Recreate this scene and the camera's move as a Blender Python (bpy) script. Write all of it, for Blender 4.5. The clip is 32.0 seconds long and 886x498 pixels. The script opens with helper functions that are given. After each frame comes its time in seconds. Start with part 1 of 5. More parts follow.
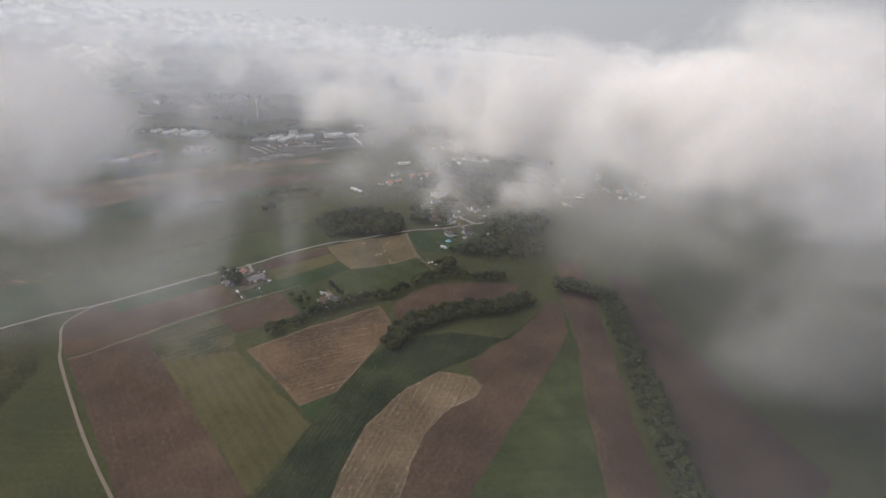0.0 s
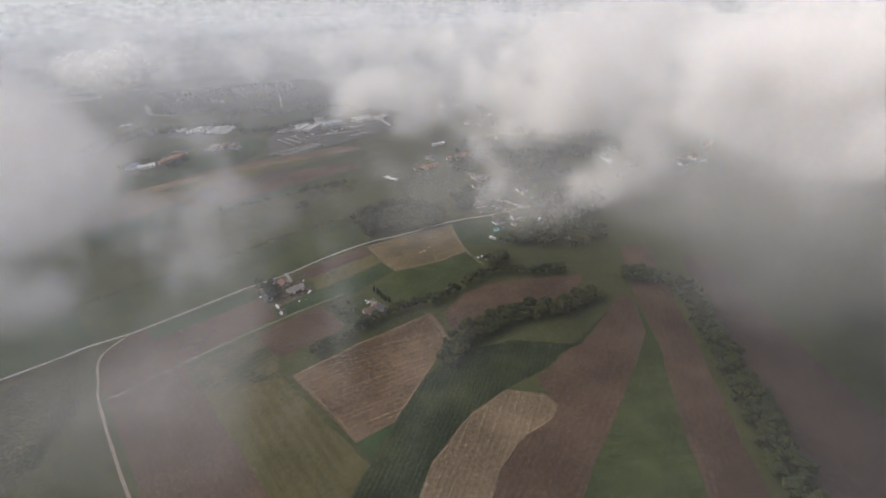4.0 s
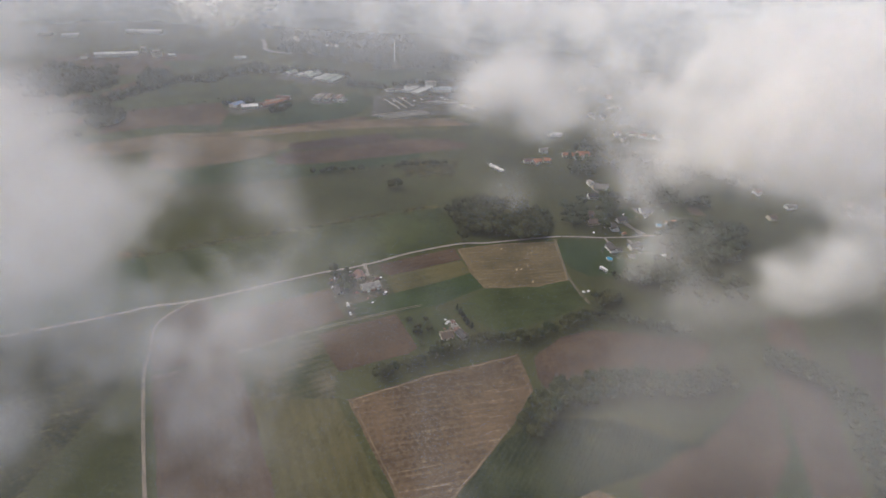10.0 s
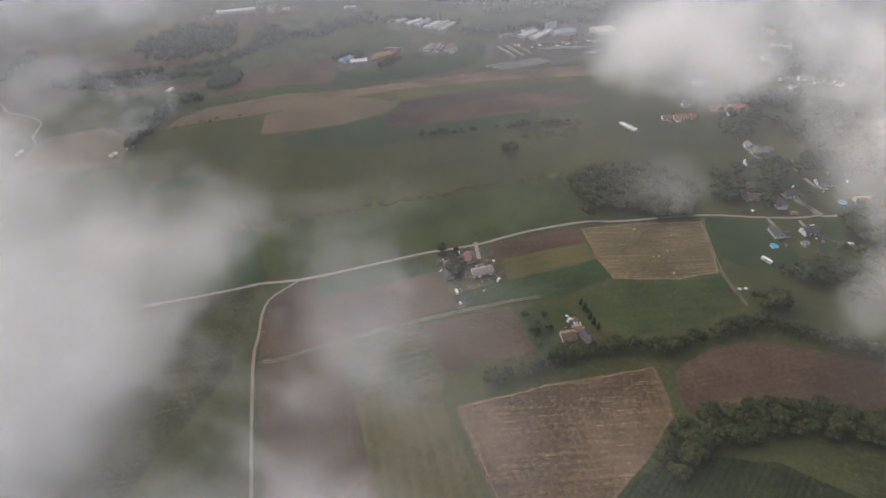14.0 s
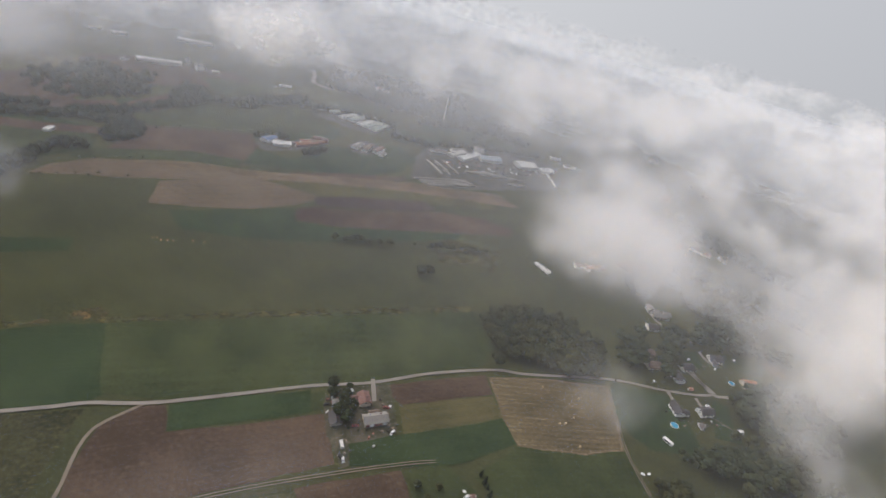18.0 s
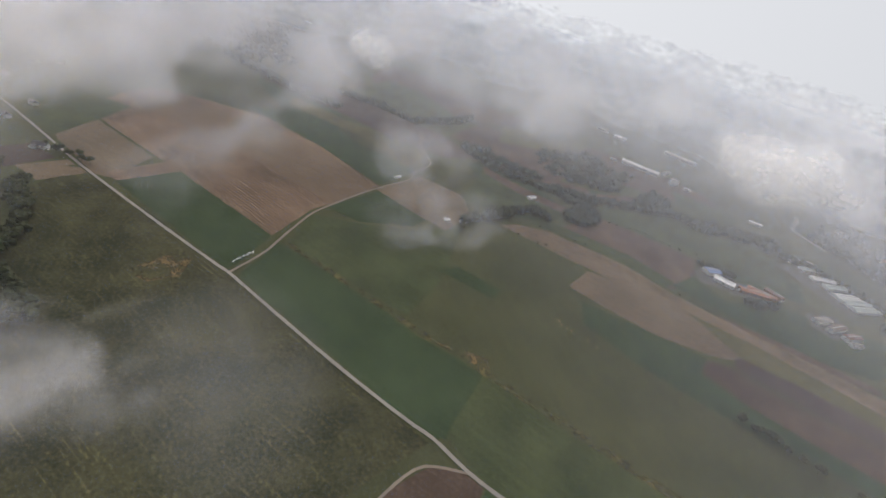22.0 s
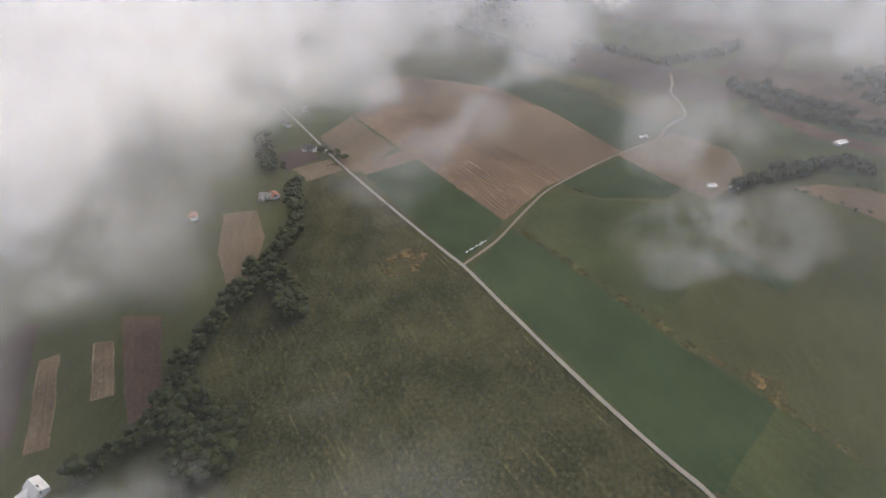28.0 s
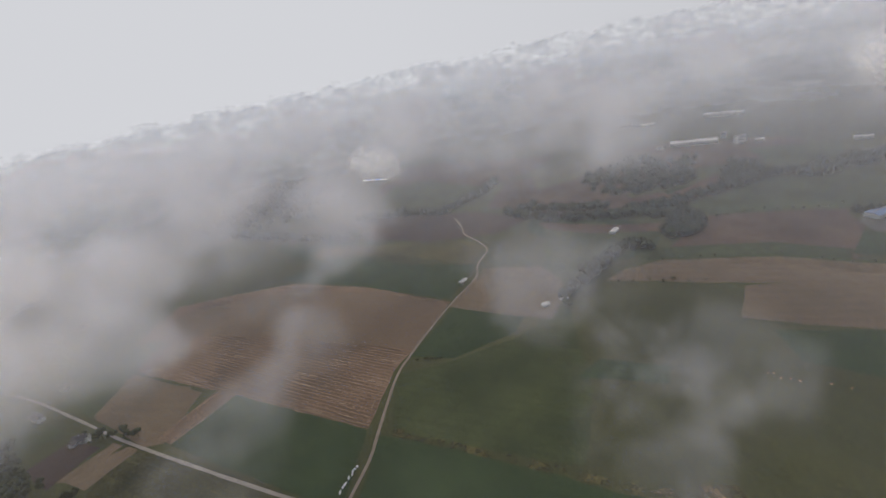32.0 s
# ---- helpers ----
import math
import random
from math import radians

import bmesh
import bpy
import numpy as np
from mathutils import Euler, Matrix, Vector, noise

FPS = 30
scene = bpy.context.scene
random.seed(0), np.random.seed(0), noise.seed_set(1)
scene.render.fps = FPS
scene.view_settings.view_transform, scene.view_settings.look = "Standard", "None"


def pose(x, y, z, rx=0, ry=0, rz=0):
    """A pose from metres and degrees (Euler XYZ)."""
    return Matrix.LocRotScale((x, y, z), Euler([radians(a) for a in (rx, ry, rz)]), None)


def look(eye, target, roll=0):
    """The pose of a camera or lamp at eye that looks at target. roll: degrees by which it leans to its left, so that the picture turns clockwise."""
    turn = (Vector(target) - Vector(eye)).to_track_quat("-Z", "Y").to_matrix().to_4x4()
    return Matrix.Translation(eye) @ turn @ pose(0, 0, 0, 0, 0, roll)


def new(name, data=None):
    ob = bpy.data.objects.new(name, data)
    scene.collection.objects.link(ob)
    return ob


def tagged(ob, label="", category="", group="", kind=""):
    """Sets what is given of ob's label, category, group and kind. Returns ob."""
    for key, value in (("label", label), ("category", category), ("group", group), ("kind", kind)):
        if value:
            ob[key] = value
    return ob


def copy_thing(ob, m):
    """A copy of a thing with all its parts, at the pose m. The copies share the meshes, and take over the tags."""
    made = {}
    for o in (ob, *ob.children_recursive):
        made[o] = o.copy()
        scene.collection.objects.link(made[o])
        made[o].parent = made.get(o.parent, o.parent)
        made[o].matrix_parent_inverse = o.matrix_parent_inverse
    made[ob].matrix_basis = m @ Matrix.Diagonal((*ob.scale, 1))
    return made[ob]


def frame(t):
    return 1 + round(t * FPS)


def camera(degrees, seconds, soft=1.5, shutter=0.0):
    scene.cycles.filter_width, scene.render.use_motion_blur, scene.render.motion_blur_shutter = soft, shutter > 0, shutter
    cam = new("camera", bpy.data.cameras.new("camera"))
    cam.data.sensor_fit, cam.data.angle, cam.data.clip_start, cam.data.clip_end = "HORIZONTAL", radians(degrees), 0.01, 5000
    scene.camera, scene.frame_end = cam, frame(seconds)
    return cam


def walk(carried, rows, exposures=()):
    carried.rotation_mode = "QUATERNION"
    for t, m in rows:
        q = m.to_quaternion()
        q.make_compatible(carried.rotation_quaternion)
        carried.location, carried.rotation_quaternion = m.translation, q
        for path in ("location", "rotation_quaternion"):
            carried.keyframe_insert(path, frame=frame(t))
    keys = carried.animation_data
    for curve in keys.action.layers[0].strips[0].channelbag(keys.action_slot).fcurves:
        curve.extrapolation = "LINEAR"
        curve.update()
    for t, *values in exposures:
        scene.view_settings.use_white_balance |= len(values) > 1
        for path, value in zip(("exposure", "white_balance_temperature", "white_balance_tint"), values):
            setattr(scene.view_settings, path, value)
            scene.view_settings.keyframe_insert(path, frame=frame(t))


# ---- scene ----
cam = camera(83.9, 32.0)
PATH = [
    (0, (-4.158, 19.681, 252.331), (-3.967, 21.464, 251.444), 4.6),
    (0.5, (-7.539, 27.912, 252.844), (-7.386, 29.674, 251.91), 5.8),
    (1, (-9.818, 34.073, 252.957), (-9.736, 35.806, 251.961), 6.6),
    (1.5, (-11.81, 40.137, 253.176), (-11.796, 41.85, 252.144), 4.5),
    (2, (-12.602, 46.694, 252.889), (-12.613, 48.405, 251.853), 2.6),
    (2.5, (-13.257, 53.922, 252.256), (-13.268, 55.637, 251.228), 1.2),
    (3, (-14.328, 60.551, 251.771), (-14.35, 62.279, 250.764), -1.0),
    (3.5, (-15.613, 67.093, 251.663), (-15.59, 68.829, 250.671), -0.9),
    (4, (-16.725, 73.617, 251.329), (-16.667, 75.351, 250.334), -1.4),
    (4.5, (-17.43, 80.014, 251.804), (-17.315, 81.737, 250.794), -0.0),
    (6.5, (-24.854, 105.826, 257.866), (-24.702, 107.536, 256.84), 11.7),
    (7, (-27.164, 112.669, 257.26), (-27.198, 114.384, 256.231), 9.8),
    (7.5, (-30.291, 118.186, 255.385), (-30.419, 119.9, 254.364), 8.6),
    (8, (-31.094, 127.457, 253.116), (-31.304, 129.166, 252.097), 7.6),
    (8.5, (-33.122, 133.683, 252.837), (-33.376, 135.377, 251.804), 7.6),
    (9, (-35.208, 139.756, 252.496), (-35.466, 141.427, 251.427), 5.6),
    (9.5, (-37.474, 144.683, 251.958), (-37.704, 146.341, 250.865), 5.0),
    (10, (-39.915, 150.972, 251.87), (-40.152, 152.611, 250.748), 5.1),
    (10.5, (-41.4, 155.687, 251.194), (-41.643, 157.314, 250.057), 7.0),
    (11, (-44.078, 162.239, 250.213), (-44.376, 163.851, 249.068), 8.9),
    (11.5, (-45.905, 168.219, 248.891), (-46.295, 169.826, 247.765), 9.8),
    (12, (-48.491, 174.524, 247.988), (-49.033, 176.066, 246.835), 6.7),
    (12.5, (-51.452, 180.149, 247.331), (-52.032, 181.645, 246.138), 5.5),
    (13, (-54.582, 185.977, 246.932), (-55.148, 187.451, 245.704), 4.5),
    (13.5, (-58.383, 191.434, 246.708), (-58.967, 192.879, 245.454), 2.0),
    (14, (-61.702, 197.535, 246.508), (-62.299, 198.931, 245.206), -2.2),
    (14.5, (-65.186, 202.986, 246.566), (-65.78, 204.484, 245.382), -2.9),
    (15, (-67.9, 208.782, 246.798), (-68.447, 210.403, 245.761), -4.2),
    (15.5, (-70.292, 213.515, 247.28), (-70.784, 215.216, 246.35), -4.1),
    (17.5, (-83.58, 236.559, 250.849), (-83.818, 238.31, 249.914), 12.1),
    (18, (-86.122, 241.367, 250.377), (-86.439, 243.08, 249.395), 14.7),
    (18.5, (-88.916, 246.395, 248.629), (-89.505, 247.99, 247.575), 10.1),
    (19, (-91.333, 250.282, 247.747), (-92.012, 251.823, 246.668), 15.7),
    (19.5, (-95.174, 254.095, 246.437), (-95.907, 255.584, 245.321), 17.5),
    (20, (-98.814, 257.493, 244.984), (-99.665, 258.893, 243.836), 18.3),
    (20.5, (-102.61, 261.063, 244.584), (-103.632, 262.381, 243.48), 21.1),
    (21, (-107.937, 263.275, 243.869), (-109.163, 264.417, 242.778), 21.2),
    (21.5, (-115.397, 266.002, 241.225), (-116.813, 266.919, 240.151), 18.0),
    (22, (-121.424, 267.265, 239.813), (-122.96, 268.066, 238.814), 16.0),
    (22.5, (-124.086, 269.04, 238.458), (-125.709, 269.695, 237.489), 12.1),
    (23, (-129.618, 271.022, 236.757), (-131.304, 271.495, 235.79), 7.3),
    (23.5, (-135.335, 271.864, 236.196), (-137.047, 272.2, 235.218), 4.9),
    (24, (-141.991, 272.812, 235.005), (-143.715, 273.068, 234.025), 2.8),
    (24.5, (-147.837, 275.534, 233.478), (-149.571, 275.738, 232.501), 1.8),
    (25, (-153.477, 276.05, 233.118), (-155.216, 276.203, 232.143), 1.6),
    (25.5, (-157.957, 275.658, 233.027), (-159.694, 275.754, 232.039), 0.3),
    (27.5, (-165.852, 276.443, 235.333), (-167.512, 276.414, 234.217), -0.3),
    (28, (-171.933, 276.187, 235.043), (-173.501, 276.067, 233.807), -4.2),
    (28.5, (-178.055, 275.006, 234.522), (-179.614, 274.786, 233.288), -9.8),
    (29, (-185.018, 274.464, 233.729), (-186.714, 274.28, 232.684), -11.1),
    (29.5, (-190.617, 274.067, 232.868), (-192.327, 273.942, 231.838), -14.0),
    (30, (-197.469, 274.641, 231.779), (-199.173, 274.559, 230.734), -17.3),
    (30.5, (-205.657, 274.98, 229.491), (-207.427, 275.032, 228.562), -17.9),
    (31, (-211.42, 273.622, 228.684), (-213.195, 273.844, 227.788), -18.6),
    (31.5, (-218.265, 274.174, 227.118), (-220.032, 274.597, 226.281), -16.9),
    (32, (-227.37, 274.963, 225.099), (-229.094, 275.644, 224.347), -12.8),
]
walk(cam, [(t, look(eye, target, roll)) for t, eye, target, roll in PATH],
     exposures=[(0, 0.2, 6700, 13), (9, 0.25, 6700, 13), (15, 0.35, 6690, 13), (18.5, 0.3, 6690, 13), (20, 0.5, 6690, 13), (21, 0.5, 6690, 13), (23, 0.2, 6690, 13), (25.5, 0.2, 6700, 14), (28.0, 0.62, 6720, 14), (29.1, 0.62, 6720, 14), (30.5, 0.15, 6700, 14), (32, 0.02, 6690, 14)])

# ---- light ----
scene.cycles.transparent_max_bounces = 160
scene.cycles.max_bounces, scene.cycles.diffuse_bounces = 8, 5
world = bpy.data.worlds.new("hazy_sky")
scene.world = world
world.use_nodes = True
wn, wl = world.node_tree.nodes, world.node_tree.links
sky = wn.new("ShaderNodeTexSky")
sky.sky_type, sky.sun_disc = "NISHITA", False
sky.sun_elevation, sky.sun_rotation = radians(50), radians(-70)
sky.altitude, sky.air_density, sky.dust_density, sky.ozone_density = 500, 1.2, 1.0, 2.0
wl.new(sky.outputs[0], wn["Background"].inputs[0])
wn["Background"].inputs[1].default_value = 0.075
sun = new("sun", bpy.data.lights.new("sun", "SUN"))
sun.data.energy, sun.data.angle, sun.data.color = 2.8, radians(60), (1.0, 0.92, 0.80)
sun.matrix_basis = look((-300, 120, 400), (0, 0, 0))


# ---- materials ----
def mat(name):
    m = bpy.data.materials.new(name)
    m.use_nodes = True
    return m, m.node_tree.nodes, m.node_tree.links, m.node_tree.nodes["Principled BSDF"]


def noise_node(n, l, vec, scale, detail=4.0, rough=0.55):
    t = n.new("ShaderNodeTexNoise")
    t.inputs["Scale"].default_value, t.inputs["Detail"].default_value, t.inputs["Roughness"].default_value = scale, detail, rough
    l.new(vec, t.inputs["Vector"])
    return t.outputs["Fac"]


def maths(n, l, op, a, b=0.0, clamp=False):
    m = n.new("ShaderNodeMath")
    m.operation, m.use_clamp = op, clamp
    for k, v in enumerate((a, b)):
        if isinstance(v, (int, float)):
            m.inputs[k].default_value = v
        else:
            l.new(v, m.inputs[k])
    return m.outputs[0]


def blend(n, l, fac, a, b):
    m = n.new("ShaderNodeMix")
    m.data_type = "RGBA"
    if isinstance(fac, (int, float)):
        m.inputs[0].default_value = fac
    else:
        l.new(fac, m.inputs[0])
    for k, v in ((6, a), (7, b)):
        if isinstance(v, tuple):
            m.inputs[k].default_value = (*v, 1)
        else:
            l.new(v, m.inputs[k])
    return m.outputs[2]


def crop(name, low, high, fleck, period=6.0, rows=0.4, patch=0.02, flecks=0.35, relief=0.4, streaks=0.5, grain=1.5, ragged=False):
    """Farmland seen from the air: rows along the local x axis, soft patches, fine grain and flecks of straw or weeds."""
    m, n, l, b = mat(name)
    tc = n.new("ShaderNodeTexCoord")
    geo = n.new("ShaderNodeNewGeometry")
    stretch = n.new("ShaderNodeMapping")
    stretch.inputs["Scale"].default_value = (0.018, 1.0, 1.0)
    l.new(tc.outputs["Object"], stretch.inputs["Vector"])
    wave = n.new("ShaderNodeTexWave")
    wave.bands_direction = "Y"
    wave.inputs["Scale"].default_value = 0.314 / period * 1.0
    wave.inputs["Distortion"].default_value, wave.inputs["Detail"].default_value, wave.inputs["Detail Scale"].default_value = 2.2, 3.0, 0.35
    l.new(tc.outputs["Object"], wave.inputs["Vector"])
    streak = noise_node(n, l, stretch.outputs[0], 1.0, 5.0, 0.72)
    big = noise_node(n, l, geo.outputs["Position"], patch, 4.0)
    fine = noise_node(n, l, geo.outputs["Position"], 0.45, 5.0, 0.65)
    lines = maths(n, l, "MULTIPLY", maths(n, l, "SUBTRACT", wave.outputs["Fac"], 0.5), 3.0)
    r = maths(n, l, "MULTIPLY", maths(n, l, "ADD", maths(n, l, "MAXIMUM", maths(n, l, "MINIMUM", lines, 0.5), -0.5), 0.5), rows)
    s = maths(n, l, "MULTIPLY", maths(n, l, "SUBTRACT", streak, 0.5), 2.2 * rows + streaks)
    g = maths(n, l, "MULTIPLY", maths(n, l, "SUBTRACT", big, 0.5), 2.6)
    f = maths(n, l, "MULTIPLY", maths(n, l, "SUBTRACT", fine, 0.5), grain)
    total = maths(n, l, "ADD", maths(n, l, "ADD", r, s), maths(n, l, "ADD", g, f))
    fac = maths(n, l, "ADD", total, 0.4 - rows / 2, True)
    base = blend(n, l, fac, low, high)
    spot = maths(n, l, "MULTIPLY", maths(n, l, "SUBTRACT", maths(n, l, "ADD", streak, maths(n, l, "MULTIPLY", fine, 0.6)), 0.88), 8.0, True)
    col = blend(n, l, maths(n, l, "MULTIPLY", spot, flecks), base, fleck)
    l.new(col, b.inputs["Base Color"])
    b.inputs["Roughness"].default_value = 0.95
    b.inputs["Specular IOR Level"].default_value = 0.15
    bump = n.new("ShaderNodeBump")
    bump.inputs["Strength"].default_value, bump.inputs["Distance"].default_value = relief, 0.5
    l.new(total, bump.inputs["Height"])
    l.new(bump.outputs[0], b.inputs["Normal"])
    if ragged:
        gaps = noise_node(n, l, geo.outputs["Position"], 0.07, 5.0, 0.7)
        l.new(maths(n, l, "MULTIPLY", maths(n, l, "SUBTRACT", gaps, 0.46), 9.0, True), b.inputs["Alpha"])
    return m


M = {
    "plough": crop("ploughed_soil", (0.052, 0.035, 0.024), (0.106, 0.073, 0.049), (0.20, 0.15, 0.11), 4, 0.07, 0.015, 0.25, 0.4, 0.25),
    "plough_d": crop("dark_ploughed_soil", (0.046, 0.034, 0.027), (0.080, 0.059, 0.045), (0.14, 0.11, 0.08), 5, 0.08, 0.015, 0.2, 0.4, 0.25),
    "stubble": crop("mown_stubble", (0.066, 0.045, 0.027), (0.150, 0.104, 0.064), (0.34, 0.27, 0.18), 4.2, 0.15, 0.02, 0.6),
    "stubble_l": crop("pale_stubble", (0.085, 0.064, 0.040), (0.180, 0.137, 0.088), (0.36, 0.29, 0.19), 4, 0.15, 0.02, 0.55),
    "stubble_y": crop("hay_stubble", (0.074, 0.060, 0.033), (0.150, 0.119, 0.068), (0.32, 0.25, 0.15), 4, 0.18, 0.02, 0.7),
    "stubble_r": crop("maize_stubble", (0.078, 0.053, 0.035), (0.200, 0.136, 0.090), (0.40, 0.30, 0.20), 3.4, 0.34, 0.012, 0.8),
    "stubble_s": crop("raked_stubble", (0.108, 0.078, 0.051), (0.165, 0.120, 0.080), (0.26, 0.19, 0.12), 3.4, 0.06, 0.012, 0.4),
    "tan": crop("dry_tan_field", (0.098, 0.076, 0.050), (0.150, 0.115, 0.076), (0.24, 0.19, 0.13), 10, 0.15, 0.014, 0.3),
    "corn": crop("standing_maize", (0.016, 0.023, 0.010), (0.044, 0.056, 0.024), (0.09, 0.10, 0.05), 3, 0.20, 0.03, 0.3, 0.9),
    "grass_dark": crop("lush_crop", (0.023, 0.040, 0.015), (0.038, 0.061, 0.024), (0.05, 0.08, 0.03), 7, 0.10, 0.02, 0.2),
    "grass": crop("meadow_grass", (0.030, 0.043, 0.016), (0.060, 0.073, 0.028), (0.11, 0.11, 0.05), 8, 0.10, 0.025, 0.35),
    "olive_y": crop("yellowing_meadow", (0.058, 0.056, 0.022), (0.100, 0.088, 0.038), (0.16, 0.14, 0.07), 7, 0.2, 0.02, 0.3),
    "garden": crop("garden_ground", (0.034, 0.044, 0.018), (0.090, 0.078, 0.045), (0.20, 0.17, 0.11), 5, 0.3, 0.05, 0.6),
    "yard": crop("farm_yard_ground", (0.040, 0.046, 0.024), (0.110, 0.092, 0.070), (0.24, 0.21, 0.17), 9, 0.04, 0.08, 0.5),
    "dry": crop("dry_weeds", (0.075, 0.062, 0.027), (0.165, 0.112, 0.050), (0.28, 0.19, 0.09), 4, 0.2, 0.05, 0.6, ragged=True),
    "dry_y": crop("dry_grass_margin", (0.050, 0.050, 0.019), (0.105, 0.092, 0.036), (0.20, 0.16, 0.07), 4, 0.2, 0.05, 0.5, ragged=True),
    "fallow": crop("rough_fallow", (0.022, 0.025, 0.010), (0.060, 0.060, 0.025), (0.15, 0.125, 0.045), 6, 0.02, 0.03, 0.8, 0.8, 0.15, 2.4),
    "meadow": crop("open_meadow", (0.036, 0.043, 0.017), (0.074, 0.077, 0.032), (0.13, 0.12, 0.05), 14, 0.04, 0.008, 0.4),
}


# ---- ground ----
def part(name, bm, material, parent=None, label=""):
    me = bpy.data.meshes.new(name)
    bm.to_mesh(me)
    bm.free()
    me.materials.append(material)
    ob = new(name, me)
    if parent is not None:
        ob.parent = parent
    return tagged(ob, label)


def hill(x, y):
    """Height of the land: level farmland, with wooded hills far off."""
    d = math.hypot(x + 250, y - 400)
    far = min(max((d - 1500) / 1500, 0), 1)
    h = far * far * (7 + 11 * noise.noise((x / 900, y / 900, 3.3)))
    h += 17 * math.exp(-((x + 480) ** 2 / 260**2 + (y - 1430) ** 2 / 160**2))
    return max(h, 0) if d > 900 else 0.0


bm = bmesh.new()
steps = [-4600, -3600, -2800, -2300, -2000, -1800, -1600, -1450, -1300, -1150, -1000, -850, -700, -600, -500, -400, -300, -200, -100, 200, 500, 800, 950, 1050, 1100, 1180, 1250, 1400, 1550, 1700, 1850, 2000, 2200, 2500, 2900, 3600, 4600]
grid = [[bm.verts.new((x, y, hill(x, y) if max(abs(x), abs(y)) < 4000 else -5)) for x in steps] for y in steps]
for j in range(len(steps) - 1):
    for i in range(len(steps) - 1):
        bm.faces.new((grid[j][i], grid[j][i + 1], grid[j + 1][i + 1], grid[j + 1][i]))
ground = tagged(part("ground", bm, M["meadow"]), "open olive-green meadow land with faint mowing strips", "ground", kind="structure")
for p in ground.data.polygons:
    p.use_smooth = True

LABEL = {
    "plough": "bare brown ploughed field with straight furrows", "plough_d": "dark brown freshly ploughed field strip",
    "stubble": "brown mown stubble field with pale straw rows", "stubble_l": "pale tan stubble strip with straw swaths",
    "stubble_y": "yellowish mown hay field with swaths", "stubble_r": "reddish tan maize stubble field with long rows",
    "stubble_s": "smooth reddish tan stubble without rows", "tan": "dry tan harvested field", "corn": "dark green standing maize in rows", "grass_dark": "lush dark green crop field",
    "grass": "green meadow with worn patches", "olive_y": "yellowing olive meadow strip", "garden": "striped vegetable garden plot by the track",
    "yard": "trodden farm yard of grass and gravel", "dry": "orange-brown patch of dry weeds", "dry_y": "yellow dry grass margin between fields",
    "fallow": "rough weedy fallow land with bushes", "lot": "grey concrete works yard beside the halls"}


HEADLAND = {"stubble": "straw", "stubble_y": "straw", "stubble_l": "straw", "stubble_r": "straw"}
M["straw"] = crop("raked_straw", (0.10, 0.074, 0.047), (0.21, 0.158, 0.10), (0.38, 0.30, 0.20), 3, 0.1, 0.05, 0.8)


def field(name, kind_of, pts, level, angle):
    """A field with a slightly uneven edge, lying a hand's width over the ground; its rows run along its own x axis."""
    rng = random.Random(str(pts))
    c = Vector((sum(p[0] for p in pts) / len(pts), sum(p[1] for p in pts) / len(pts)))
    ca, sa = math.cos(radians(-angle)), math.sin(radians(-angle))
    ring = []
    for a, b in zip(pts, pts[1:] + pts[:1]):
        a, b = Vector(a), Vector(b)
        k = max(1, int((b - a).length / 9))
        side = Vector((-(b - a).y, (b - a).x)).normalized()
        for i in range(k):
            p = a.lerp(b, i / k) + side * rng.uniform(-0.7, 0.7) - c
            ring.append((p.x * ca - p.y * sa, p.x * sa + p.y * ca))
    bm = bmesh.new()
    bm.faces.new([bm.verts.new((x, y, 0)) for x, y in ring])
    bmesh.ops.triangulate(bm, faces=bm.faces[:])
    bmesh.ops.recalc_face_normals(bm, faces=bm.faces[:])
    if sum(f.normal.z for f in bm.faces) < 0:
        bmesh.ops.reverse_faces(bm, faces=bm.faces[:])
    ob = tagged(part(name, bm, M[kind_of]), LABEL[kind_of], "field", kind="structure")
    ob.matrix_basis = pose(c.x, c.y, 0.05 + 0.12 * level + rng.uniform(0, 0.05), 0, 0, angle)
    if kind_of in HEADLAND:
        bm = bmesh.new()
        mid = [Vector(p) for p in ring]
        for inset, width in ((0.035, 0.9),):
            rim = [p * (1 - inset) for p in mid]
            strip(bm, rim + rim[:1], 0, width, 0.03)
        part("headland", bm, M[HEADLAND[kind_of]], ob, "pale strip of straw along the field edge")
    return ob


def gravel(name, a, b):
    m, n, l, bs = mat(name)
    geo = n.new("ShaderNodeNewGeometry")
    fac = maths(n, l, "ADD", maths(n, l, "MULTIPLY", noise_node(n, l, geo.outputs["Position"], 0.08), 0.7), maths(n, l, "MULTIPLY", noise_node(n, l, geo.outputs["Position"], 1.6, 5), 0.4))
    l.new(blend(n, l, maths(n, l, "MULTIPLY", maths(n, l, "SUBTRACT", fac, 0.3), 2.0, True), a, b), bs.inputs["Base Color"])
    bs.inputs["Roughness"].default_value = 0.9
    return m


M["road"] = gravel("worn_asphalt", (0.16, 0.145, 0.125), (0.26, 0.235, 0.205))
M["lot"] = gravel("old_concrete_yard", (0.034, 0.038, 0.028), (0.085, 0.080, 0.068))
M["track"] = gravel("dirt_track", (0.13, 0.105, 0.08), (0.22, 0.18, 0.135))


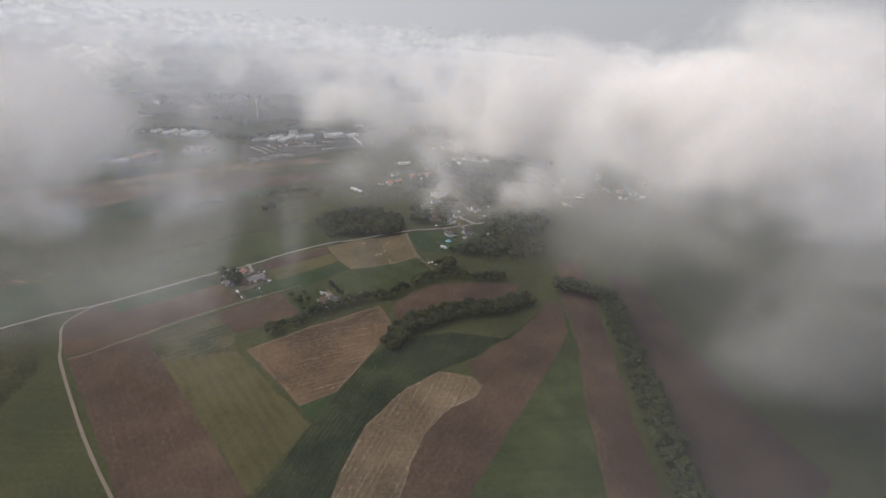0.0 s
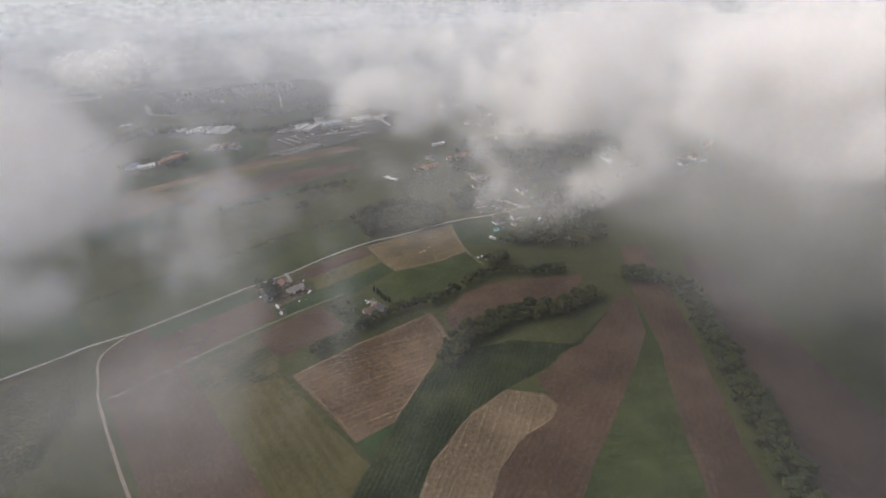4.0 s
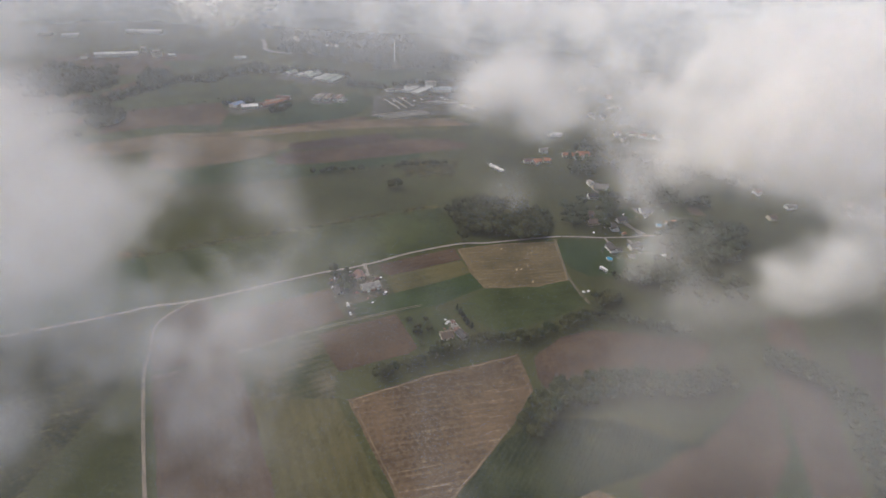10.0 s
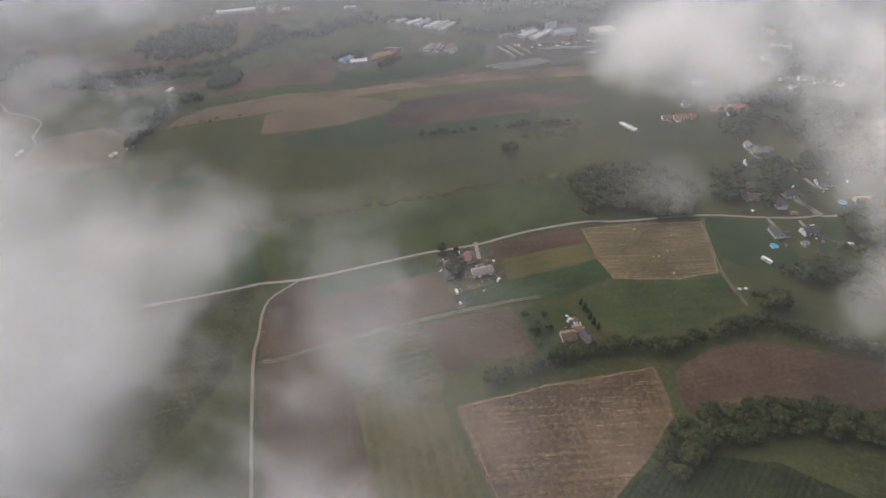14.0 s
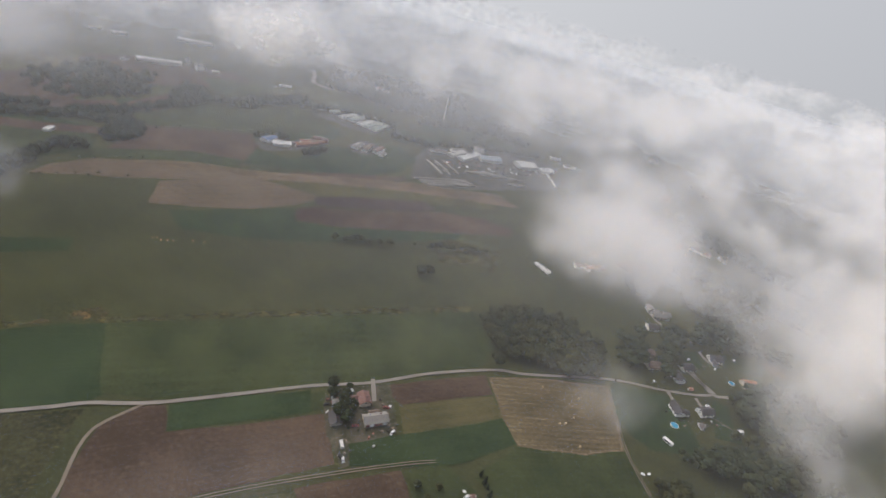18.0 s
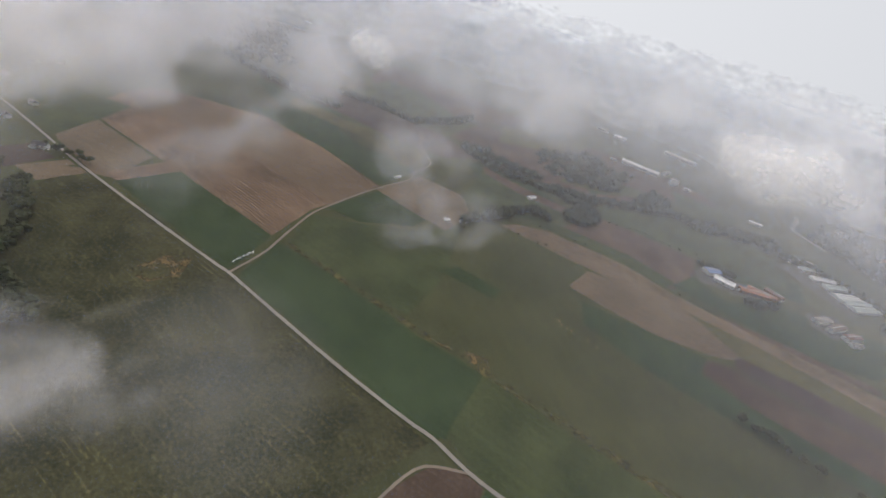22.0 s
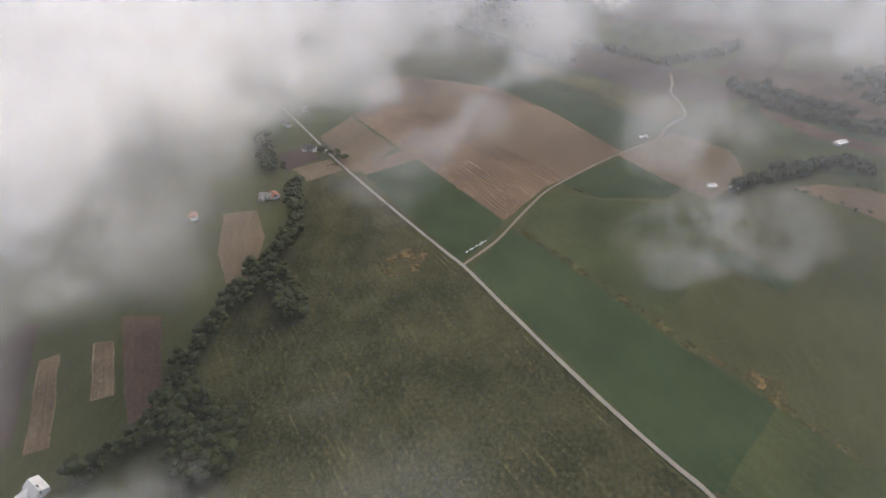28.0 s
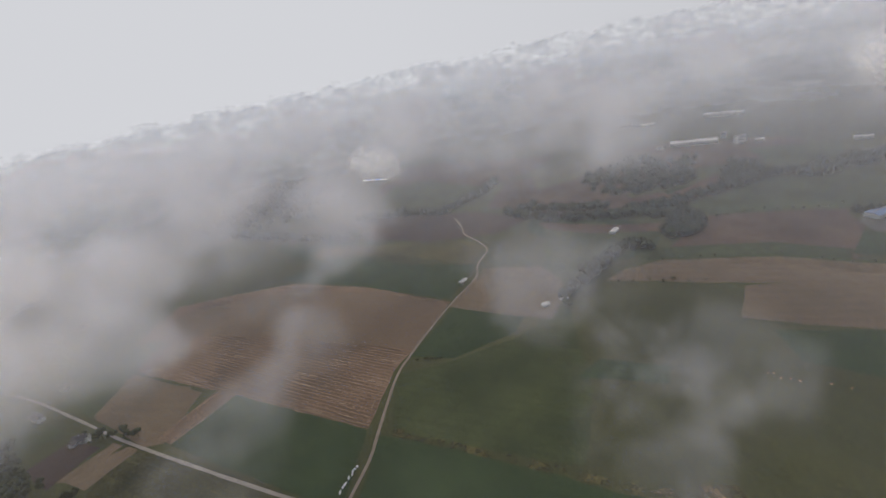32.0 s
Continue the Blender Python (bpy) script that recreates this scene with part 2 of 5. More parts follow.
def smooth_line(pts, step=6.0):
    """Points along a soft curve through the given ones."""
    pts = [Vector(p) for p in pts]
    full = [2 * pts[0] - pts[1], *pts, 2 * pts[-1] - pts[-2]]
    out = []
    for p0, p1, p2, p3 in zip(full, full[1:], full[2:], full[3:]):
        k = max(1, int((p2 - p1).length / step))
        for i in range(k):
            t = i / k
            out.append(0.5 * (2 * p1 + (p2 - p0) * t + (2 * p0 - 5 * p1 + 4 * p2 - p3) * t * t + (3 * p1 - p0 - 3 * p2 + p3) * t**3))
    return out + [pts[-1]]


def strip(bm, line, off, width, z):
    rng = random.Random(len(line))
    rows = []
    for i, p in enumerate(line):
        d = (line[min(i + 1, len(line) - 1)] - line[max(i - 1, 0)]).normalized()
        s = Vector((-d.y, d.x))
        w = width * rng.uniform(0.9, 1.1) / 2
        q = p + s * off
        rows.append((bm.verts.new((q.x + s.x * w, q.y + s.y * w, z)), bm.verts.new((q.x - s.x * w, q.y - s.y * w, z))))
    for (a, b), (c, d) in zip(rows, rows[1:]):
        bm.faces.new((b, d, c, a))


def ribbon(name, pts, width, ruts=False):
    """A road, or a track of two wheel ruts with grass between."""
    line = smooth_line(pts)
    bm = bmesh.new()
    if ruts:
        strip(bm, line, -0.8, 0.6, 0.62)
        strip(bm, line, 0.8, 0.6, 0.62)
    else:
        strip(bm, line, 0, width, 0.66 if name == "road" else 0.64)
    label = "narrow pale asphalt country road" if name in ("road", "motorway", "village_street", "driveway") else "two-rut dirt farm track with grass between" if ruts else "dusty gravel farm track"
    return tagged(part(name, bm, M["road" if name in ("road", "motorway", "village_street", "driveway") else "track"]), label, "road", kind="structure")


field("plough_field", "plough", [(-239, 323), (-192, 346), (-82, 211), (-90, 187), (-93, 159), (-106, 158), (-133, 189), (-172, 238)], 1, 125)
field("meadow_strip", "olive_y", [(-192, 346), (-156, 371), (-56, 262), (-81, 210)], 1, 126)
field("stubble_field", "stubble", [(-118, 339), (-76, 369), (-17, 406), (-5, 375), (-17, 343), (-43, 292), (-66, 278)], 2, 25)
field("grass_corner", "grass_dark", [(-66, 278), (-43, 292), (-56, 265)], 2, 64)
field("maize_field", "corn", [(-90, 178), (-83, 193), (-54, 266), (-24, 329), (-4, 352), (44, 366), (96, 358), (134, 400), (65, 335), (32, 315), (7, 298), (-20, 262), (-32, 226), (-39, 196), (-43, 173)], 1, 68)
field("stubble_curl", "stubble_l", [(-43, 173), (-39, 196), (-32, 226), (-20, 262), (7, 298), (32, 315), (58, 310), (64, 299), (58, 290), (39, 279), (19, 254), (9, 230), (0, 199), (-9, 164)], 2, 66)
field("plough_field", "plough", [(-9, 164), (0, 199), (9, 230), (19, 254), (39, 279), (63, 297), (55, 325), (96, 361), (149, 420), (157, 412), (150, 369), (126, 328), (79, 262), (39, 202), (19, 166)], 1, 55)
field("grass_wedge", "grass", [(19, 166), (39, 202), (79, 262), (126, 328), (150, 369), (158, 417), (154, 351), (136, 277), (125, 209), (120, 172)], 1, 3)
field("plough_field", "plough", [(178, 500), (205, 504), (194, 422), (181, 341), (167, 270), (159, 211), (153, 174), (120, 172), (125, 209), (136, 277), (154, 351), (160, 417)], 1, 79)
field("plough_field", "plough_d", [(231, 479), (259, 473), (256, 350), (263, 270), (276, 214), (230, 179), (172, 175), (179, 228), (194, 305), (206, 389)], 1, 89)
field("plough_field", "plough", [(-6, 404), (-2, 411), (13, 431), (40, 447), (106, 453), (125, 454), (104, 405), (59, 403), (39, 393), (3, 379), (-2, 387)], 2, 32)
field("hay_field", "stubble_y", [(-81, 522), (-35, 547), (7, 563), (11, 553), (20, 504), (-6, 487), (-49, 472), (-58, 479)], 2, 24)
field("plough_field", "plough", [(-147, 475), (-84, 523), (-74, 507), (-128, 466)], 2, 39)
field("aftermath", "olive_y", [(-130, 465), (-74, 505), (-63, 490), (-77, 477), (-118, 446)], 2, 36)
field("green_strip", "grass_dark", [(-126, 440), (-77, 477), (-63, 490), (-50, 473), (-85, 438), (-138, 411), (-145, 424)], 2, 37)
field("meadow", "grass", [(-50, 472), (20, 504), (36, 477), (7, 451), (-30, 424), (-70, 437)], 1, 25)
field("winter_crop", "grass_dark", [(-248, 400), (-222, 421), (-184, 449), (-175, 433), (-201, 412), (-236, 385)], 2, 38)
field("plough_field", "plough", [(-244, 327), (-258, 348), (-267, 372), (-261, 391), (-249, 399), (-236, 385), (-200, 411), (-167, 437), (-146, 409), (-194, 366), (-223, 340)], 2, 40)
field("plough_field", "plough", [(-158, 387), (-111, 422), (-86, 393), (-92, 385), (-131, 358)], 2, 38)
field("garden_plot", "garden", [(-202, 355), (-159, 387), (-132, 358), (-126, 337), (-176, 324)], 2, 37)
field("plough_field", "plough", [(-242, 325), (-222, 338), (-201, 355), (-176, 324), (-220, 304)], 2, 40)
field("garden_plot", "grass", [(-109, 423), (-88, 438), (-66, 429), (-49, 411), (-79, 392), (-86, 393)], 2, 127)
field("farm_yard", "yard", [(-175, 448), (-169, 459), (-142, 479), (-124, 450), (-120, 439), (-141, 408), (-159, 424)], 2, 56)
field("green_plot", "grass", [(-185, 445), (-177, 452), (-169, 439), (-176, 434)], 2, 122)
field("lush_field", "grass_dark", [(-447, 275), (-494, 308), (-451, 343), (-404, 376), (-372, 397), (-347, 420), (-318, 440), (-301, 422), (-281, 394), (-287, 377), (-325, 353), (-419, 292)], 1, 32)
field("meadow", "grass", [(-330, 435), (-277, 470), (-210, 525), (-112, 594), (-84, 556), (-90, 529), (-153, 475), (-239, 412), (-261, 397), (-285, 389)], 1, 35)
field("dry_edge", "dry", [(-364, 408), (-359, 422), (-343, 444), (-333, 440), (-340, 429)], 2, 41)
field("dry_edge", "dry_y", [(-340, 432), (-289, 471), (-212, 529), (-114, 599), (-112, 592), (-208, 523), (-284, 467), (-335, 428)], 2, 36)
field("dry_edge", "dry_y", [(-496, 308), (-492, 319), (-368, 409), (-364, 405)], 2, 36)
field("dark_patch", "grass_dark", [(-460, 465), (-424, 493), (-413, 479), (-455, 440)], 2, 43)
field("dry_patch", "dry_y", [(-182, 699), (-111, 713), (-110, 668), (-163, 652)], 2, 11)
field("stubble_field", "tan", [(-611, 419), (-635, 456), (-637, 487), (-576, 519), (-555, 514), (-525, 474), (-562, 449)], 2, 30)
field("green_field", "grass", [(-686, 592), (-661, 635), (-591, 662), (-570, 621), (-568, 569), (-579, 545), (-605, 524)], 1, 140)
field("plough_field", "plough", [(-563, 706), (-496, 780), (-463, 778), (-424, 717), (-423, 695), (-504, 665), (-542, 623), (-558, 670)], 1, 23)
field("green_field", "grass", [(-623, 716), (-570, 868), (-531, 905), (-447, 929), (-411, 880), (-469, 824), (-554, 754), (-587, 724)], 1, 71)
field("plough_field", "plough", [(-756, 599), (-812, 662), (-776, 724), (-682, 709), (-646, 747), (-601, 779), (-628, 702), (-696, 659)], 1, 171)
field("far_field", "plough", [(-849, 880), (-810, 951), (-679, 1015), (-632, 1000), (-647, 900), (-720, 808), (-777, 752)], 1, 119)
field("maize_stubble", "stubble_r", [(-505, 302), (-616, 224), (-717, 149), (-782, 109), (-868, 173), (-850, 223), (-808, 306), (-719, 373), (-619, 425), (-596, 399), (-553, 340)], 1, 33)
field("dry_field", "tan", [(-695, 100), (-735, 133), (-645, 197), (-595, 169), (-602, 154)], 1, 35)
field("lush_field", "grass_dark", [(-595, 169), (-618, 223), (-504, 302), (-460, 273), (-455, 267), (-506, 231)], 2, 36)
field("lush_field", "grass_dark", [(-562, 359), (-614, 432), (-550, 464), (-531, 441), (-535, 385)], 1, 125)
field("stubble_field", "tan", [(-616, 434), (-656, 486), (-609, 529), (-552, 515), (-533, 479), (-552, 465)], 1, 26)
field("lush_field", "grass_dark", [(-837, 292), (-853, 370), (-738, 429), (-670, 485), (-624, 427), (-736, 363)], 1, 27)
field("meadow", "grass", [(-548, 339), (-532, 385), (-524, 439), (-534, 498), (-438, 439), (-395, 395), (-435, 360), (-492, 316)], 0.5, 38)
field("rough_fallow", "fallow", [(-450, 266), (-502, 232), (-614, 143), (-572, 119), (-476, 126), (-420, 113), (-350, 108), (-310, 112), (-270, 130), (-252, 191), (-254, 312), (-282, 377), (-356, 328), (-414, 292)], 0.5, 35)
field("dry_patch", "dry", [(-452, 201), (-472, 225), (-468, 243), (-445, 236), (-439, 216)], 1.5, 130)
field("green_field", "grass", [(-855, 14), (-894, 70), (-818, 141), (-764, 106), (-760, 64)], 2, 28)
field("plough_field", "plough_d", [(-400, -38), (-397, -23), (-365, -6), (-307, 24), (-304, 8), (-366, -35)], 2, 29)
field("stubble_field", "stubble_l", [(-366, -1), (-371, 9), (-307, 47), (-302, 35)], 2, 30)
field("stubble_field", "stubble_l", [(-379, 27), (-382, 39), (-340, 64), (-335, 52)], 2, 30)
field("plough_field", "plough", [(-404, 32), (-403, 61), (-331, 98), (-319, 83)], 2, 28)
field("stubble_field", "tan", [(-528, 56), (-533, 85), (-492, 106), (-436, 113), (-422, 102), (-471, 74)], 2, 18)
field("dry_patch", "tan", [(-609, 96), (-611, 144), (-601, 151), (-580, 119)], 2, 92)

field("green_field", "grass", [(-693, 592), (-645, 614), (-605, 645), (-576, 659), (-565, 633), (-567, 587), (-563, 542), (-580, 532), (-644, 561)], 2.2, 7)
field("plough_field", "plough", [(-711, 599), (-642, 636), (-584, 683), (-570, 690), (-572, 664), (-632, 614), (-684, 591)], 2.4, 35)
field("plough_field", "plough", [(-802, 604), (-815, 674), (-792, 731), (-735, 699), (-712, 731), (-681, 718), (-660, 754), (-637, 740), (-640, 688), (-673, 640), (-726, 607), (-770, 588)], 2.3, 39)
field("meadow", "olive_y", [(-916, 732), (-848, 841), (-794, 900), (-807, 859), (-805, 744), (-820, 677)], 2.2, -104)
field("plough_field", "plough", [(-566, 707), (-533, 738), (-496, 779), (-479, 796), (-446, 747), (-422, 694), (-457, 685), (-500, 669), (-536, 654)], 2.4, -125)
field("meadow_strip", "grass", [(-558, 596), (-555, 626), (-486, 693), (-433, 715), (-422, 694), (-462, 671), (-518, 631), (-541, 600)], 2.6, 40)
field("ridge_stubble", "stubble_l", [(-512, 626), (-470, 669), (-423, 690), (-371, 725), (-321, 764), (-251, 815), (-193, 841), (-147, 868), (-113, 847), (-127, 838), (-158, 825), (-213, 800), (-273, 767), (-331, 730), (-385, 688), (-451, 660)], 2.6, 30)
field("tan_field", "tan", [(-541, 547), (-545, 573), (-532, 609), (-512, 626), (-451, 660), (-385, 688), (-386, 679), (-430, 640), (-477, 599), (-508, 576)], 2.5, 37)
field("tan_field", "tan", [(-455, 612), (-423, 652), (-385, 688), (-329, 727), (-319, 679), (-329, 657), (-357, 620), (-395, 592), (-429, 571)], 2.3, 45)
field("meadow_strip", "olive_y", [(-385, 688), (-331, 730), (-273, 767), (-213, 800), (-158, 825), (-130, 823), (-174, 794), (-225, 763), (-281, 727), (-321, 693)], 2.4, 31)
field("dark_plough", "plough_d", [(-323, 690), (-281, 727), (-221, 770), (-202, 759), (-220, 738), (-265, 702), (-313, 674)], 2.7, 36)
field("plough_field", "plough", [(-323, 651), (-311, 669), (-263, 699), (-200, 755), (-148, 779), (-109, 775), (-109, 758), (-160, 725), (-223, 680), (-272, 647), (-310, 632)], 2.5, 33)
field("pasture", "grass_dark", [(-406, 571), (-357, 620), (-325, 652), (-308, 629), (-271, 645), (-222, 679), (-159, 723), (-159, 707), (-220, 651), (-272, 609), (-317, 578), (-376, 552)], 2.2, 32)
field("green_field", "grass", [(-618, 730), (-577, 803), (-552, 880), (-513, 950), (-476, 941), (-441, 884), (-472, 839), (-494, 788), (-540, 745), (-574, 713)], 2.2, -118)
field("green_field", "grass_dark", [(-428, 706), (-444, 755), (-399, 761), (-365, 803), (-326, 843), (-283, 915), (-278, 834), (-312, 776), (-362, 748)], 2.3, 46)
field("plough_field", "plough", [(-379, 723), (-333, 769), (-270, 820), (-259, 814), (-318, 760), (-369, 723)], 2.5, 40)
field("plough_field", "plough", [(-646, 748), (-647, 833), (-623, 848), (-598, 799), (-612, 746)], 2.2, -88)
field("green_field", "grass", [(-685, 945), (-643, 983), (-601, 1015), (-562, 950), (-595, 886)], 2.2, -48)
field("green_field", "grass_dark", [(-347, 949), (-298, 988), (-228, 1053), (-219, 1000), (-273, 974), (-324, 941)], 2.2, 37)
field("works_yard", "lot", [(-260, 825), (-285, 910), (-279, 967), (-233, 1041), (-180, 1044), (-118, 1072), (-84, 1063), (-60, 1010), (-78, 951), (-114, 919), (-166, 869), (-211, 830)], 2.4, 51)
field("works_yard", "lot", [(-456, 769), (-468, 807), (-433, 817), (-408, 844), (-389, 824), (-410, 786), (-435, 757)], 2.6, 52)
field("works_yard", "lot", [(-472, 942), (-466, 1003), (-371, 993), (-365, 935), (-409, 931)], 2.6, -11)
field("works_yard", "lot", [(-376, 863), (-367, 905), (-332, 893), (-331, 851), (-354, 844)], 2.6, -79)
field("plough_field", "plough_d", [(-999, 313), (-1002, 405), (-869, 519), (-791, 533), (-749, 518), (-830, 449), (-933, 361)], 2.2, 40)
field("meadow", "olive_y", [(-908, 356), (-740, 514), (-700, 514), (-678, 479), (-779, 429), (-867, 347)], 2.1, 39)
field("green_field", "grass", [(-981, 447), (-1102, 554), (-1064, 609), (-929, 641), (-865, 574), (-904, 515)], 2.1, -2)
field("plough_field", "plough", [(-821, 587), (-908, 683), (-821, 785), (-738, 849), (-683, 766), (-704, 670), (-769, 619)], 2.1, -118)
field("stubble_field", "stubble_s", [(-795, 161), (-685, 274), (-590, 348), (-570, 364), (-615, 420), (-701, 377), (-798, 288), (-838, 181)], 2.2, 42)

ribbon("road", [(-1035, -163), (-857, -36), (-766, 40), (-684, 97), (-617, 142), (-525, 210), (-460, 260), (-449, 269), (-402, 299), (-357, 328), (-322, 352), (-295, 372), (-284, 381), (-260, 394), (-237, 411), (-187, 451), (-153, 474), (-119, 504), (-78, 532), (-54, 541), (9, 572), (52, 584), (83, 595), (97, 604)], 2.6)
ribbon("farm_track", [(-259, 394), (-264, 383), (-268, 370), (-264, 357), (-254, 340), (-244, 322), (-198, 262), (-164, 222), (-133, 189), (-103, 158)], 1.9)
ribbon("farm_track", [(-240, 325), (-234, 327), (-221, 339), (-199, 359), (-173, 381), (-133, 411), (-107, 429), (-94, 437)], 2.6, True)
ribbon("field_road", [(-450, 269), (-478, 295), (-498, 308), (-544, 339), (-566, 362), (-596, 399), (-619, 431), (-644, 469), (-668, 484), (-692, 511), (-720, 518), (-762, 519), (-789, 530), (-826, 539)], 2.2)
ribbon("farm_track", [(8, 567), (11, 549), (21, 506), (36, 476)], 2.2, True)
ribbon("village_street", [(97, 604), (92, 609), (80, 619), (76, 632)], 4)
ribbon("village_street", [(96, 601), (114, 609), (132, 617)], 3)
ribbon("motorway", [(-517, 1105), (-570, 1110), (-605, 1167), (-643, 1214)], 9)
field("green_field", "grass_dark", [(-676, 593), (-630, 634), (-578, 657), (-551, 619), (-574, 558), (-609, 560)], 0.3, 154)
field("green_field", "grass", [(-618, 744), (-587, 856), (-506, 897), (-451, 821), (-516, 764), (-568, 722)], 0.3, 75)
field("plough_field", "plough", [(-825, 618), (-776, 706), (-685, 719), (-631, 741), (-671, 657), (-755, 613)], 0.3, 61)
field("plough_field", "plough_d", [(-558, 698), (-530, 746), (-453, 777), (-442, 745), (-494, 688), (-538, 657)], 0.3, 22)
field("green_field", "grass_dark", [(-480, 861), (-427, 923), (-392, 889), (-406, 839), (-442, 814)], 0.3, 49)
field("green_field", "grass_dark", [(-387, 833), (-319, 927), (-271, 891), (-299, 811), (-345, 771), (-400, 756)], 0.4, 54)
field("green_field", "grass_dark", [(-349, 1004), (-263, 1034), (-221, 1023), (-281, 975), (-327, 945)], 0.3, 19)
field("green_field", "grass", [(-481, 1035), (-436, 1106), (-395, 1095), (-405, 1043), (-452, 1004)], 0.3, 58)
field("green_field", "grass_dark", [(-344, 1139), (-202, 1138), (-159, 1082), (-226, 1042), (-324, 1031)], 0.3, 0)
field("green_field", "grass_dark", [(-672, 722), (-653, 778), (-611, 832), (-547, 871), (-517, 904), (-485, 840), (-513, 812), (-560, 768), (-606, 722)], 0.35, 31)
field("plough_field", "plough", [(-597, 711), (-575, 744), (-505, 806), (-478, 766), (-475, 728), (-531, 686), (-571, 672)], 0.35, 42)
field("plough_field", "plough", [(-1260, 589), (-1170, 686), (-953, 811), (-912, 732), (-908, 640), (-974, 546), (-1091, 516)], 0.3, 30)
field("meadow", "olive_y", [(-1174, 437), (-1060, 516), (-901, 615), (-880, 543), (-948, 475), (-1074, 412)], 0.3, 32)
field("plough_field", "plough_d", [(-1001, 414), (-942, 473), (-825, 571), (-734, 603), (-727, 547), (-781, 478), (-899, 404)], 0.3, 40)
field("green_field", "grass_dark", [(-737, 606), (-682, 650), (-609, 665), (-616, 623), (-655, 578), (-704, 573)], 0.35, 12)
field("plough_field", "plough", [(-782, 677), (-737, 738), (-691, 772), (-690, 712), (-741, 654)], 0.35, -131)
field("green_field", "grass_dark", [(-991, 300), (-895, 402), (-829, 432), (-786, 401), (-864, 329)], 0.35, 47)
field("lawn", "grass_dark", [(11, 570), (56, 580), (68, 560), (78, 529), (40, 515), (23, 523), (11, 542)], 1, 13)
field("dry_patch", "tan", [(153, 681), (167, 687), (173, 667), (156, 665)], 1, -73)
field("lawn", "grass_dark", [(73, 649), (89, 657), (96, 636), (83, 631), (75, 637)], 1, -72)
field("lawn", "grass", [(114, 670), (152, 684), (155, 662), (130, 651), (111, 652)], 1, 20)
field("lawn", "grass_dark", [(93, 597), (107, 595), (106, 573), (110, 556), (89, 552), (90, 577)], 1, 88)
ribbon("driveway", [(78, 633), (81, 623), (88, 612), (93, 603)], 3.2)
ribbon("driveway", [(92, 659), (98, 648), (109, 647)], 3.5)
ribbon("driveway", [(56, 585), (59, 579), (60, 571)], 3)
ribbon("driveway", [(79, 590), (82, 583), (84, 579)], 3)
ribbon("garden_path", [(90, 573), (98, 570), (107, 567)], 1.0)
ribbon("driveway", [(49, 695), (55, 686), (61, 683)], 3)
ribbon("driveway", [(84, 689), (86, 678), (87, 670)], 3)
ribbon("driveway", [(-154, 477), (-149, 468), (-145, 460)], 3)
field("stubble_strip", "stubble_r", [(-605, 163), (-637, 210), (-617, 223), (-589, 174)], 3, 124)
field("dry_strip", "tan", [(-672, 112), (-717, 135), (-661, 189), (-622, 154), (-626, 142)], 2.5, 44)
field("meadow", "grass", [(-727, 72), (-809, 117), (-783, 160), (-725, 132), (-678, 108)], 2, 151)
field("dark_plough", "plough_d", [(-637, 69), (-654, 97), (-626, 122), (-600, 92)], 3, -148)
field("stubble_strip", "tan", [(-605, 97), (-625, 132), (-615, 139), (-596, 110)], 3.5, 120)
field("meadow", "grass", [(-724, 10), (-729, 49), (-676, 87), (-655, 59), (-646, 34)], 2, -163)


# ---- trees ----
def foliage(name, a, b, c):
    m, n, l, bs = mat(name)
    info, tc = n.new("ShaderNodeObjectInfo"), n.new("ShaderNodeTexCoord")
    grain = noise_node(n, l, tc.outputs["Object"], 0.9, 4.0, 0.7)
    isl = n.new("ShaderNodeNewGeometry")
    tone = blend(n, l, info.outputs["Random"], a, b)
    tone = blend(n, l, maths(n, l, "MULTIPLY", maths(n, l, "SUBTRACT", grain, 0.35), 1.6, True), tone, c)
    tone = blend(n, l, maths(n, l, "MULTIPLY", isl.outputs["Random Per Island"], 0.35), tone, a)
    l.new(tone, bs.inputs["Base Color"])
    bs.inputs["Roughness"].default_value, bs.inputs["Specular IOR Level"].default_value = 0.85, 0.2
    return m


LEAF = foliage("autumn_green_leaves", (0.018, 0.030, 0.011), (0.060, 0.058, 0.020), (0.036, 0.046, 0.016))
NEEDLE = foliage("dark_needles", (0.018, 0.032, 0.014), (0.030, 0.048, 0.020), (0.026, 0.040, 0.018))
WOODS = foliage("far_wood_leaves", (0.015, 0.025, 0.012), (0.026, 0.038, 0.016), (0.034, 0.044, 0.019))
BARK = gravel("grey_brown_bark", (0.06, 0.045, 0.032), (0.14, 0.11, 0.08))


def ball(bm, c, r, seed, sub=2, rough=0.35):
    made = bmesh.ops.create_icosphere(bm, subdivisions=sub, radius=1.0)["verts"]
    for v in made:
        k = 1 + rough * noise.noise(v.co * 1.7 + Vector((seed, seed * 0.7, 0))) + rough * 0.6 * noise.noise(v.co * 4.1 + Vector((0, seed, seed)))
        v.co = Vector((v.co.x * r * k + c[0], v.co.y * r * k + c[1], v.co.z * r * k * 0.85 + c[2]))


def limb(bm, a, b, ra, rb, k=6):
    a, b = Vector(a), Vector(b)
    q = (b - a).to_track_quat("Z", "Y")
    low = [bm.verts.new(a + q @ Vector((ra * math.cos(2 * math.pi * i / k), ra * math.sin(2 * math.pi * i / k), 0))) for i in range(k)]
    top = [bm.verts.new(b + q @ Vector((rb * math.cos(2 * math.pi * i / k), rb * math.sin(2 * math.pi * i / k), 0))) for i in range(k)]
    for i in range(k):
        bm.faces.new((low[i], low[(i + 1) % k], top[(i + 1) % k], top[i]))


